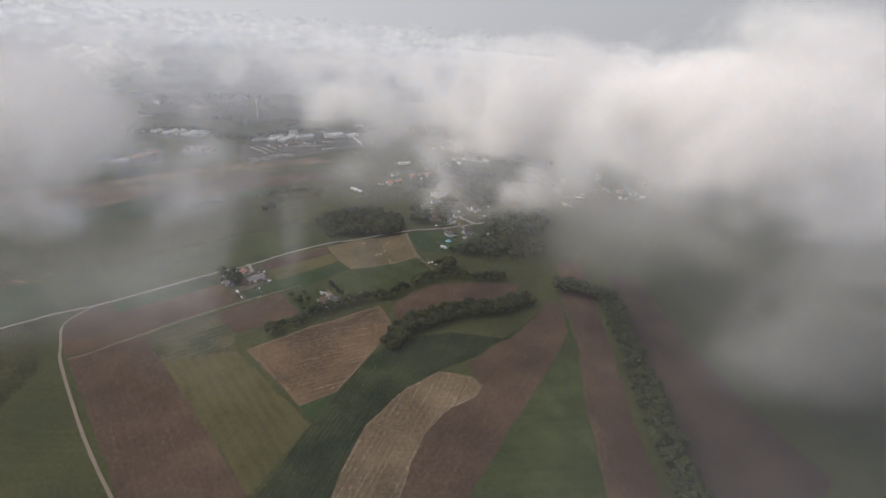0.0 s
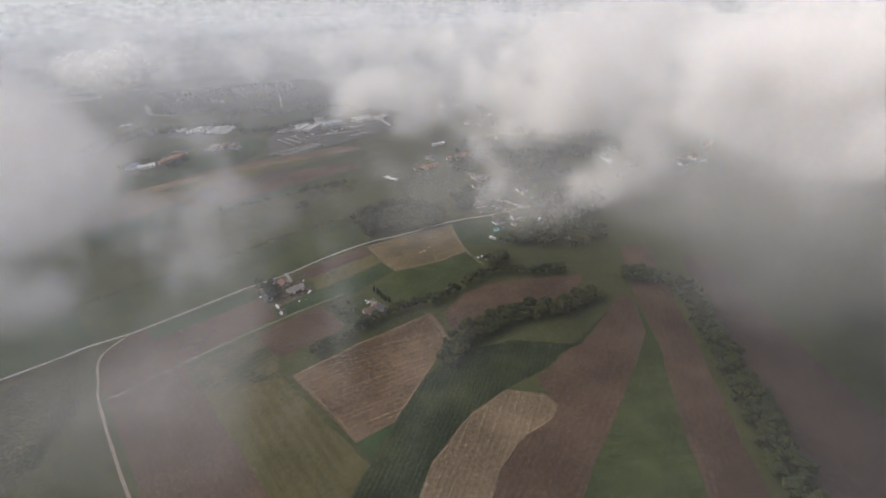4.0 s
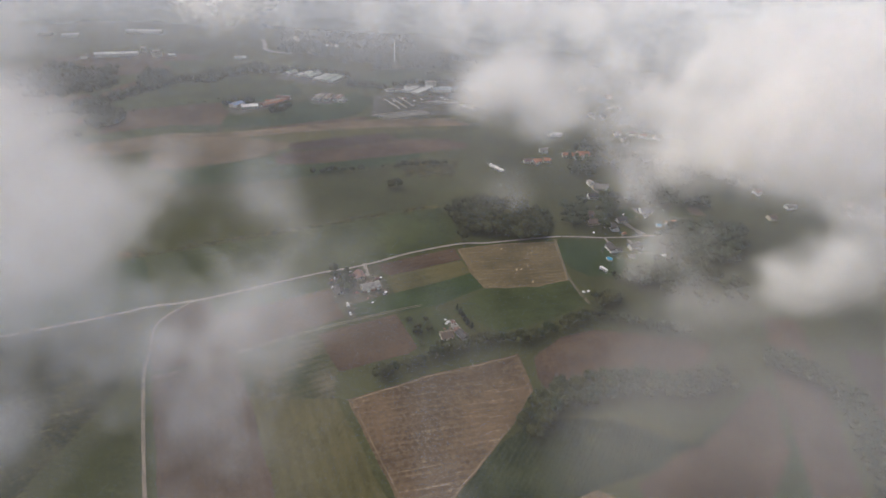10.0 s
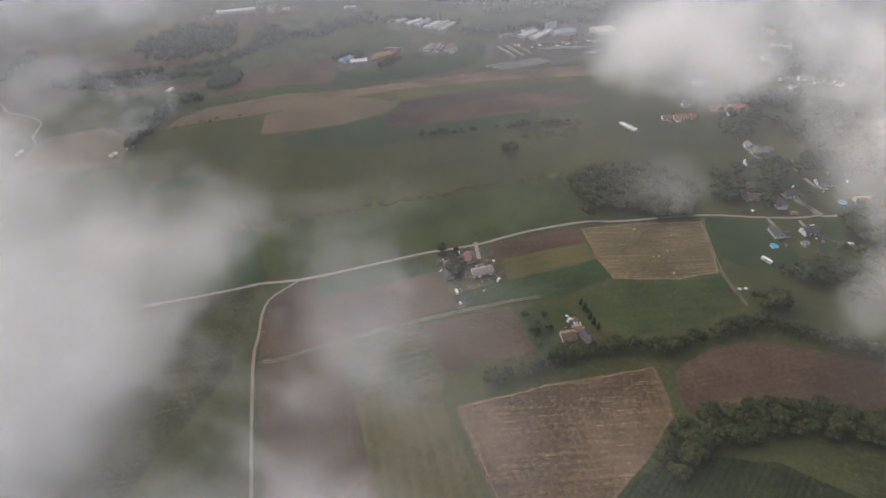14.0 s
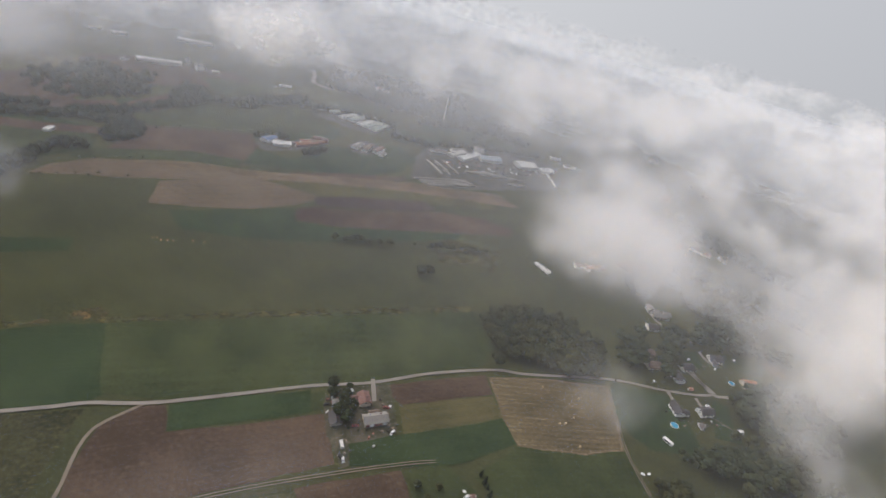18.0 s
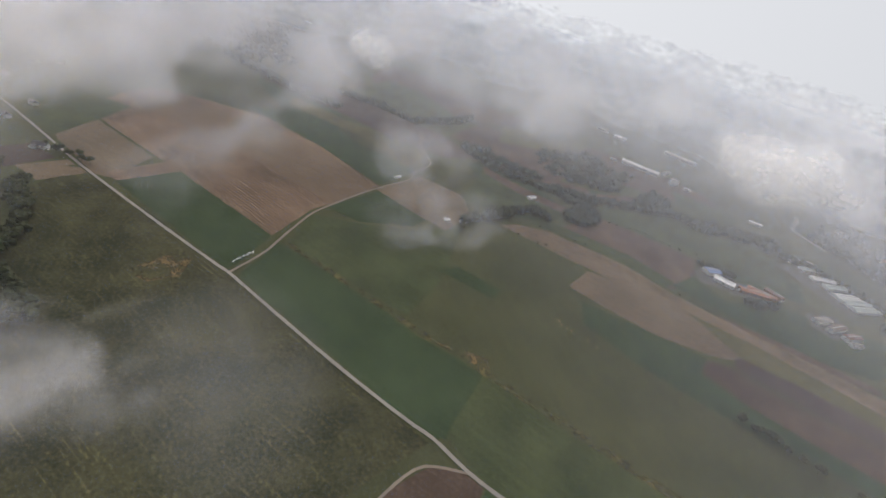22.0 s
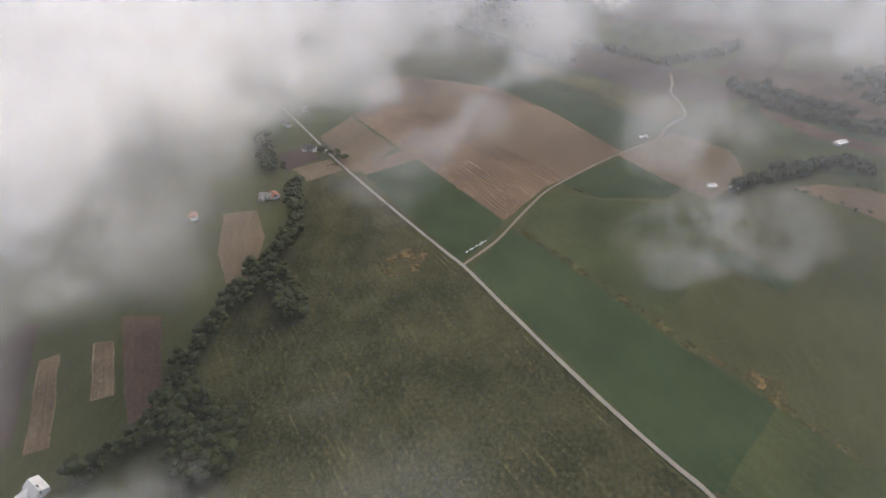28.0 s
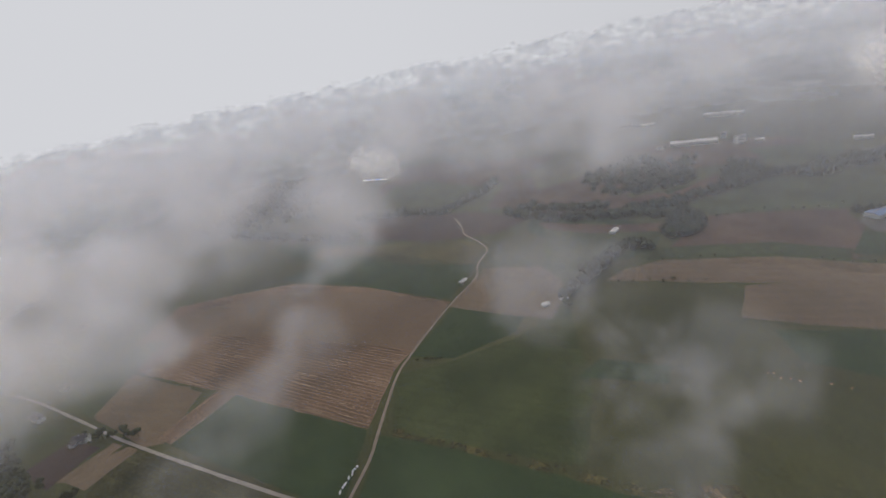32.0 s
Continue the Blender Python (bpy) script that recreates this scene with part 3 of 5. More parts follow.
def make_tree(kind_of, seed):
    rng = random.Random(seed)
    tree = new("tree" if kind_of != "bush" else "bush")
    trunk, crown = bmesh.new(), bmesh.new()
    height = {"leafy": rng.uniform(9, 12), "conifer": 11.0, "bush": 4.5}[kind_of]
    limb(trunk, (0, 0, -0.4), (rng.uniform(-0.3, 0.3), rng.uniform(-0.3, 0.3), height * 0.62), 0.034 * height, 0.014 * height, 8)
    centres = []
    if kind_of == "conifer":
        for i in range(9):
            z = height * (0.18 + 0.8 * i / 9)
            centres.append(((rng.uniform(-0.3, 0.3), rng.uniform(-0.3, 0.3), z), 2.3 * (1 - i / 10) + 0.3))
    else:
        spread = height * rng.uniform(0.30, 0.38)
        for i in range(13 if kind_of == "leafy" else 7):
            a, r = rng.uniform(0, 6.28), spread * math.sqrt(rng.random())
            z = height * rng.uniform(0.42, 0.62) + (spread - r) * 0.55
            centres.append(((r * math.cos(a), r * math.sin(a), z), height * rng.uniform(0.15, 0.23)))
    for i, (c, r) in enumerate(centres):
        ball(crown, c, r, seed * 3.1 + i * 1.7, 2 if kind_of == "leafy" else 1)
        if i < 5 and kind_of != "conifer":
            limb(trunk, (0, 0, height * rng.uniform(0.25, 0.5)), c, 0.012 * height, 0.004 * height, 5)
    for _ in range(620 if kind_of == "leafy" else 160):
        c, r = rng.choice(centres)
        d = Vector((rng.gauss(0, 1), rng.gauss(0, 1), rng.gauss(0.3, 1))).normalized()
        p, s = Vector(c) + d * r * rng.uniform(0.92, 1.22), height * rng.uniform(0.018, 0.042)
        u = d.orthogonal().normalized()
        w = d.cross(u)
        tilt = d * rng.uniform(-0.5, 0.5) * s
        crown.faces.new([crown.verts.new(p + u * s + tilt), crown.verts.new(p + w * s), crown.verts.new(p - u * s - tilt), crown.verts.new(p - w * s)])
    part("trunk", trunk, BARK, tree)
    part("crown", crown, NEEDLE if kind_of == "conifer" else LEAF, tree)
    names = {"leafy": "broad green tree turning yellow, standing in farmland", "conifer": "slim dark green conifer in a garden row", "bush": "low rounded green bush at the field edge"}
    return tagged(tree, names[kind_of], "tree" if kind_of != "bush" else "bush")


FIRST = {"leafy": [make_tree("leafy", s) for s in range(4)], "conifer": [make_tree("conifer", 9)], "bush": [make_tree("bush", s) for s in (20, 21)]}
used = set()
forest = random.Random(5)


def crown_points(seed, bush):
    """A simple tree of clumps and a trunk, as plain vertices and faces, for the many trees further off."""
    rng, bm = random.Random(seed), bmesh.new()
    h = 4.5 if bush else rng.uniform(9, 12)
    for i in range(6 if bush else 9):
        a, r = rng.uniform(0, 6.28), h * 0.34 * math.sqrt(rng.random())
        ball(bm, (r * math.cos(a), r * math.sin(a), h * rng.uniform(0.4, 0.62) + (h * 0.34 - r) * 0.5), h * rng.uniform(0.15, 0.23), seed + i * 2.3, 1, 0.6)
    limb(bm, (0, 0, -0.4), (0, 0, h * 0.5), 0.03 * h, 0.02 * h, 5)
    bm.verts.index_update()
    found = (np.array([v.co for v in bm.verts]), [[v.index for v in f.verts] for f in bm.faces])
    bm.free()
    return found


SIMPLE = {"leafy": [crown_points(40 + s, False) for s in range(5)], "bush": [crown_points(60 + s, True) for s in range(3)]}
CROWD = {}
JOINED = {"trees of the long hedge", "village trees", "orchard trees", "trees of the gully", "works trees", "roadside bushes", "field bushes", "house trees"}


def plant(x, y, size, kind_of, group):
    if group in JOINED:
        pts, faces = forest.choice(SIMPLE[kind_of])
        k, a = 1.45 * size * forest.uniform(0.75, 1.25), forest.uniform(0, 6.28)
        turn = np.array([[math.cos(a), -math.sin(a), 0], [math.sin(a), math.cos(a), 0], [0, 0, 1]])
        verts, polys = CROWD.setdefault(group, ([], []))
        n0 = len(verts)
        verts += (pts @ turn.T * k + (x, y, hill(x, y) + 0.15)).tolist()
        polys += [[n0 + i for i in f] for f in faces]
        return
    src = forest.choice(FIRST[kind_of])
    k = size * forest.uniform(0.8, 1.2)
    m = pose(x, y, hill(x, y) + 0.15, 0, 0, forest.uniform(0, 360)) @ Matrix.Diagonal((k, k, k * forest.uniform(0.9, 1.15), 1))
    if src.name in used:
        ob = copy_thing(src, m)
    else:
        used.add(src.name)
        ob = src
    ob.matrix_basis = m
    tagged(ob, group=group)


def inside(p, poly):
    hit = False
    for (x1, y1), (x2, y2) in zip(poly, poly[1:] + poly[:1]):
        if (y1 > p[1]) != (y2 > p[1]) and p[0] < (x2 - x1) * (p[1] - y1) / (y2 - y1) + x1:
            hit = not hit
    return hit


def tree_row(pts, width, gap, size, kind_of, group):
    line = smooth_line(pts, 2.0)
    rows = max(1, round(width / (gap * 0.9)))
    since = gap
    for a, b in zip(line, line[1:]):
        since += (b - a).length
        if since < gap:
            continue
        since = 0.0
        s = Vector((-(b - a).y, (b - a).x)).normalized()
        for r in range(rows):
            off = (r - (rows - 1) / 2) * gap * 0.9 + forest.uniform(-0.3, 0.3) * gap
            along = (b - a).normalized() * forest.uniform(-0.35, 0.35) * gap
            plant(a.x + s.x * off + along.x, a.y + s.y * off + along.y, size, kind_of, group)


def grove(poly, gap, size, kind_of, group):
    xs, ys = [p[0] for p in poly], [p[1] for p in poly]
    y, odd = min(ys), 0
    while y < max(ys):
        x = min(xs) + odd * gap / 2
        while x < max(xs):
            p = (x + forest.uniform(-0.3, 0.3) * gap, y + forest.uniform(-0.3, 0.3) * gap)
            if inside(p, poly):
                plant(p[0], p[1], size, kind_of, group)
            x += gap
        y, odd = y + gap * 0.87, 1 - odd


def far_wood(pts, width):
    """A distant wood or tree belt: many crowns in one mesh."""
    spots = []
    if width is None:
        xs, ys = [p[0] for p in pts], [p[1] for p in pts]
        while len(spots) < 260:
            p = (forest.uniform(min(xs), max(xs)), forest.uniform(min(ys), max(ys)))
            if inside(p, pts):
                spots.append(p)
    else:
        line = smooth_line(pts, 4.0)
        for p in line:
            for _ in range(max(1, int(width / 7))):
                spots.append((p.x + forest.gauss(0, width / 4.5), p.y + forest.gauss(0, width / 4.5)))
    unit = bmesh.new()
    bmesh.ops.create_icosphere(unit, subdivisions=1, radius=1.0)
    base, tris = [v.co.copy() for v in unit.verts], [[v.index for v in f.verts] for f in unit.faces]
    unit.free()
    verts, faces = [], []
    for x, y in spots:
        z, r, seed, n0 = hill(x, y), forest.uniform(3.2, 6.2), forest.uniform(0, 99), len(verts)
        for v in base:
            k = r * (1 + 0.55 * noise.noise(v * 1.9 + Vector((seed, 0, seed))))
            verts.append((x + v.x * k, y + v.y * k, z + 4.2 + v.z * k * 1.05))
        faces += [[n0 + i for i in f] for f in tris]
    me = bpy.data.meshes.new("far_wood")
    me.from_pydata(verts, [], faces)
    me.materials.append(WOODS)
    tagged(new("far_wood", me), "dark distant belt of broadleaf trees", "wood", kind="stuff")




# ---- buildings ----
def roofing(name, a, b, rows=0.9, rough=0.8):
    m, n, l, bs = mat(name)
    tc, info = n.new("ShaderNodeTexCoord"), n.new("ShaderNodeObjectInfo")
    wave = n.new("ShaderNodeTexWave")
    wave.bands_direction = "Z"
    wave.inputs["Scale"].default_value, wave.inputs["Distortion"].default_value = rows, 0.4
    l.new(tc.outputs["Object"], wave.inputs["Vector"])
    stain = noise_node(n, l, tc.outputs["Object"], 0.35, 5.0, 0.65)
    f = maths(n, l, "ADD", maths(n, l, "MULTIPLY", stain, 0.9), maths(n, l, "MULTIPLY", wave.outputs["Fac"], 0.25))
    f = maths(n, l, "ADD", f, maths(n, l, "MULTIPLY", maths(n, l, "SUBTRACT", info.outputs["Random"], 0.5), 0.5))
    l.new(blend(n, l, maths(n, l, "SUBTRACT", f, 0.1, True), a, b), bs.inputs["Base Color"])
    bs.inputs["Roughness"].default_value = rough
    bump = n.new("ShaderNodeBump")
    bump.inputs["Strength"].default_value = 0.4
    l.new(wave.outputs["Fac"], bump.inputs["Height"])
    l.new(bump.outputs[0], bs.inputs["Normal"])
    return m


ROOF = {
    "grey": roofing("grey_fibre_cement", (0.16, 0.15, 0.14), (0.30, 0.28, 0.26)), "slate": roofing("dark_roof_tiles", (0.035, 0.034, 0.037), (0.085, 0.08, 0.085)),
    "brown": roofing("brown_roof_tiles", (0.085, 0.06, 0.045), (0.18, 0.13, 0.10)), "orange": roofing("orange_clay_tiles", (0.26, 0.10, 0.055), (0.42, 0.19, 0.11)),
    "red": roofing("old_red_tiles", (0.12, 0.062, 0.05), (0.19, 0.102, 0.085)), "steel": roofing("pale_sheet_steel", (0.55, 0.55, 0.54), (0.78, 0.78, 0.76), 2.5, 0.45),
    "palegreen": roofing("pale_green_sheet", (0.36, 0.42, 0.38), (0.52, 0.57, 0.52), 2.5, 0.5), "blue": roofing("blue_sheet", (0.09, 0.16, 0.32), (0.16, 0.24, 0.42), 2.5, 0.5),
    "paleblue": roofing("pale_blue_sheet", (0.30, 0.36, 0.42), (0.46, 0.52, 0.58), 2.5, 0.5)}
WALL = {
    "cream": gravel("cream_render", (0.46, 0.40, 0.31), (0.60, 0.54, 0.43)), "white": gravel("white_render", (0.62, 0.61, 0.58), (0.78, 0.77, 0.74)),
    "brick": gravel("red_brick_wall", (0.20, 0.085, 0.06), (0.32, 0.15, 0.11)), "concrete": gravel("bare_concrete", (0.28, 0.27, 0.25), (0.42, 0.41, 0.38))}
FRAME = gravel("painted_frame", (0.55, 0.54, 0.52), (0.72, 0.71, 0.69))
DOOR = gravel("stained_wood_door", (0.09, 0.05, 0.03), (0.17, 0.10, 0.06))
PLASTIC = gravel("white_plastic", (0.70, 0.70, 0.69), (0.82, 0.82, 0.81))
STRAW = gravel("pale_straw", (0.30, 0.23, 0.13), (0.46, 0.36, 0.21))
RUBBER = gravel("black_rubber", (0.012, 0.012, 0.012), (0.03, 0.03, 0.03))
GLASS, gn, gl, gb = mat("window_glass")
gb.inputs["Base Color"].default_value, gb.inputs["Roughness"].default_value = (0.03, 0.035, 0.04, 1), 0.08


def box(bm, lo, hi, bevel=0.0):
    made = bmesh.ops.create_cube(bm, size=1.0)["verts"]
    for v in made:
        v.co = Vector([(lo[i] + hi[i]) / 2 + v.co[i] * (hi[i] - lo[i]) for i in range(3)])
    if bevel:
        bmesh.ops.bevel(bm, geom=list({e for v in made for e in v.link_edges}), offset=bevel, segments=1, affect="EDGES")


def shared(name, bm, material):
    me = bpy.data.meshes.new(name)
    bm.to_mesh(me)
    bm.free()
    me.materials.append(material)
    return me


def piece(name, me, parent, m):
    ob = new(name, me)
    ob.parent = parent
    ob.matrix_basis = m
    return ob


bm = bmesh.new()
box(bm, (-0.65, -0.06, -0.75), (0.65, 0.06, 0.75), 0.02)
FRAME_ME = shared("window", bm, FRAME)
bm = bmesh.new()
box(bm, (-0.52, -0.03, -0.62), (0.52, 0.03, 0.62))
PANE_ME = shared("pane", bm, GLASS)
bm = bmesh.new()
box(bm, (-0.5, -0.05, 0), (0.5, 0.05, 2.05), 0.02)
DOOR_ME = shared("door", bm, DOOR)
bm = bmesh.new()
box(bm, (-0.35, -0.35, -0.6), (0.35, 0.35, 1.2))
box(bm, (-0.43, -0.43, 1.2), (0.43, 0.43, 1.36))
CHIMNEY_ME = shared("chimney", bm, gravel("sooty_brick", (0.10, 0.065, 0.05), (0.19, 0.12, 0.10)))


def gable(l, w, h, pitch):
    """The walls of a gabled building, ridge along x."""
    bm = bmesh.new()
    up = w / 2 * pitch
    pts = [(-l / 2, -w / 2, -0.3), (l / 2, -w / 2, -0.3), (l / 2, w / 2, -0.3), (-l / 2, w / 2, -0.3), (-l / 2, -w / 2, h), (l / 2, -w / 2, h), (l / 2, w / 2, h), (-l / 2, w / 2, h), (-l / 2, 0, h + up), (l / 2, 0, h + up)]
    v = [bm.verts.new(p) for p in pts]
    for f in ((0, 1, 5, 4), (2, 3, 7, 6), (1, 2, 6, 9, 5), (3, 0, 4, 8, 7)):
        bm.faces.new([v[i] for i in f])
    return bm


def roof_slabs(l, w, h, pitch, over=0.6, thick=0.22):
    bm = bmesh.new()
    up = w / 2 * pitch
    for s in (-1, 1):
        a = [(-l / 2 - over, s * (w / 2 + over), h - over * pitch + 0.03), (l / 2 + over, s * (w / 2 + over), h - over * pitch + 0.03), (l / 2 + over, 0, h + up + 0.03), (-l / 2 - over, 0, h + up + 0.03)]
        low = [bm.verts.new(p) for p in a]
        top = [bm.verts.new((x, y, z + thick)) for x, y, z in a]
        for i in range(4):
            bm.faces.new((low[i], low[(i + 1) % 4], top[(i + 1) % 4], top[i]))
        bm.faces.new(top)
        bm.faces.new(low[::-1])
    bmesh.ops.recalc_face_normals(bm, faces=bm.faces[:])
    return bm


def openings(ob, l, w, h, gap=3.2, door=True):
    k = max(1, int(l / gap))
    for s in (-1, 1):
        for i in range(k):
            x = -l / 2 + l * (i + 0.5) / k
            if door and s == -1 and i == k // 2:
                piece("door", DOOR_ME, ob, pose(x, s * (w / 2 + 0.03), 0))
            else:
                win = piece("window", FRAME_ME, ob, pose(x, s * (w / 2 + 0.02), min(1.5, h * 0.6)))
                piece("pane", PANE_ME, win, pose(0, s * 0.05, 0))
    for s in (-1, 1):
        win = piece("window", FRAME_ME, ob, pose(s * (l / 2 + 0.02), 0, min(h + 0.4, 4.4), 0, 0, 90))
        piece("pane", PANE_ME, win, pose(0, -s * 0.05, 0))


WORDS = {"grey": "grey fibre-cement", "slate": "dark slate-coloured", "brown": "brown tiled", "orange": "orange clay-tiled", "red": "old red-tiled", "steel": "pale sheet-metal", "palegreen": "pale green sheet-metal", "blue": "blue sheet-metal", "paleblue": "pale blue sheet-metal"}


def house(x, y, l, w, h, ang, roof, wall, wing=False, group="village houses", pitch=0.62):
    ob = new("house")
    part("wall", gable(l, w, h, pitch), WALL[wall], ob)
    part("roof", roof_slabs(l, w, h, pitch), ROOF[roof], ob)
    piece("chimney", CHIMNEY_ME, ob, pose(l * 0.22, w * 0.12, h + w / 2 * pitch * 0.8))
    openings(ob, l, w, h)
    if wing:
        bm = gable(w * 0.8, l * 0.42, h * 0.75, pitch)
        side = part("wing_wall", bm, WALL[wall], ob)
        top = part("wing_roof", roof_slabs(w * 0.8, l * 0.42, h * 0.75, pitch, 0.4), ROOF[roof], ob)
        side.matrix_basis = top.matrix_basis = pose(-l * 0.22, -w * 0.75, 0, 0, 0, 90)
    ob.matrix_basis = pose(x, y, hill(x, y) + 0.1, 0, 0, ang)
    return tagged(ob, f"{'pale cream' if wall == 'cream' else 'white'} house with a {WORDS[roof]} gable roof", "house", group)


def hall(x, y, l, w, h, ang, roof, wall):
    ob = new("hall")
    part("wall", gable(l, w, h, 0.22), WALL[wall], ob)
    part("roof", roof_slabs(l, w, h, 0.22, 0.4), ROOF[roof], ob)
    bm = bmesh.new()
    box(bm, (-l * 0.42, -0.5, h + w * 0.11 + 0.1), (l * 0.42, 0.5, h + w * 0.11 + 0.55), 0.05)
    part("ridge_vent", bm, WALL["concrete"], ob)
    for s in (-1, 1):
        bm = bmesh.new()
        box(bm, (s * l / 2 - 0.08, -min(2, w * 0.3), -0.1), (s * l / 2 + 0.08, min(2, w * 0.3), h * 0.75))
        part("gate", bm, FRAME, ob)
    for i in range(min(8, int(l / 7))):
        win = piece("window", FRAME_ME, ob, pose(-l / 2 + (i + 0.5) * l / min(8, int(l / 7)), -w / 2 - 0.02, h * 0.6))
        piece("pane", PANE_ME, win, pose(0, -0.05, 0))
    ob.matrix_basis = pose(x, y, hill(x, y) + 0.1, 0, 0, ang)
    kind_name = {"white": "white-walled", "brick": "red brick", "concrete": "low concrete"}[wall]
    return tagged(ob, f"long {kind_name} farm or works hall, {WORDS[roof]} roof", "hall", "works halls")


HOUSES = [
    (57, 696, 16, 10, 4, 20, "grey", "cream"),
    (49, 703, 10, 8, 5, 110, "grey", "white"),
    (49, 670, 12, 9, 4.5, 20, "slate", "white"),
    (38, 661, 10, 5, 2.6, 30, "grey", "cream"),
    (41, 625, 15, 9, 4, 25, "brown", "cream"),
    (46, 611, 14, 10, 3.2, 25, "brown", "cream"),
    (76, 625, 12, 9, 4.2, 25, "slate", "white"),
    (105, 655, 14, 10, 3.2, 15, "slate", "white"),
    (67, 606, 11, 9, 4.5, 110, "slate", "white"),
    (130, 634, 13, 11, 3.8, 25, "orange", "cream"),
    (61, 565, 13, 9, 4.2, 115, "slate", "white"),
    (84, 575, 14, 9, 4.2, 30, "slate", "white"),
    (147, 717, 10, 7, 4, 20, "red", "white"),
    (79, 559, 5, 4, 2.2, 20, "grey", "white"),
    (76, 598, 4, 3, 2.2, 30, "orange", "cream"),
    (26, 781, 24, 9, 4.5, 15, "orange", "cream"),
    (43, 791, 20, 10, 5, 10, "orange", "cream"),
    (35, 776, 9, 7, 5, 100, "grey", "white"),
    (-28, 742, 10, 8, 4, 20, "red", "white"),
    (-16, 747, 12, 8, 4, 20, "orange", "white"),
    (-4, 753, 10, 8, 4.5, 15, "orange", "cream"),
    (-9, 784, 12, 8, 5, 20, "grey", "white"),
    (65, 702, 9, 7, 4, 30, "grey", "white"),
    (20, 1100, 11, 9, 5, 10, "red", "white"),
    (56, 1110, 13, 9, 5, 40, "orange", "cream"),
    (100, 1083, 13, 10, 5, 20, "orange", "cream"),
    (100, 1025, 18, 8, 4, 60, "grey", "white"),
    (114, 1021, 10, 8, 5, 30, "grey", "white"),
    (63, 965, 10, 8, 5, 20, "grey", "white"),
    (83, 965, 10, 8, 5, 20, "slate", "white"),
    (98, 892, 11, 8, 5, 30, "red", "cream"),
    (106, 871, 11, 8, 5, 30, "grey", "white"),
    (120, 901, 14, 9, 5, 10, "red", "white"),
    (134, 895, 11, 8, 5, 20, "orange", "white"),
    (157, 900, 12, 8, 5, 20, "grey", "white"),
    (176, 1164, 11, 8, 5, 20, "orange", "cream"),
    (156, 1203, 11, 9, 5, 50, "brown", "white"),
    (45, 1170, 10, 8, 5, 20, "grey", "white"),
    (191, 1255, 10, 8, 5, 20, "red", "white"),
    (93, 1309, 16, 9, 5, 20, "grey", "white"),
    (275, 799, 12, 8, 5, 20, "grey", "white"),
    (277, 721, 14, 9, 5, 30, "grey", "white"),
    (348, 725, 16, 9, 5, 20, "slate", "white"),
    (374, 749, 12, 9, 5, 20, "red", "white"),
    (383, 735, 12, 9, 5, 50, "slate", "white"),
    (353, 750, 11, 8, 5, 20, "orange", "cream"),
    (334, 767, 11, 8, 5, 20, "brown", "cream"),
    (346, 830, 11, 8, 5, 70, "grey", "white"),
    (421, 799, 11, 8, 5, 20, "orange", "cream"),
    (250, 751, 10, 8, 5, 20, "red", "white"),
    (245, 685, 10, 8, 4.5, 20, "brown", "cream"),
    (156, 600, 11, 8, 4, 40, "grey", "white"),
    (-648, 106, 15, 8, 4.5, 60, "slate", "white"),
    (-714, 61, 16, 8, 4.5, 35, "slate", "white"),
    (-853, 10, 12, 8, 4, 35, "slate", "white"),
    (-554, 88, 14, 8, 4, 80, "grey", "white"),
    (-839, 26, 11, 6, 4, 30, "orange", "white"),
    (-756, 73, 10, 7, 4, 40, "grey", "white"),
    (-906, 38, 12, 8, 4, 30, "grey", "white"),
    (-915, 61, 12, 8, 4, 70, "slate", "white"),
    (-916, -182, 12, 8, 4, 30, "grey", "white"),
    (-284, 57, 13, 8, 4, 60, "steel", "white"),
    (-523, 32, 9, 7, 4, 30, "orange", "white"),
    (-554, 95, 10, 8, 4, 40, "orange", "white"),
]
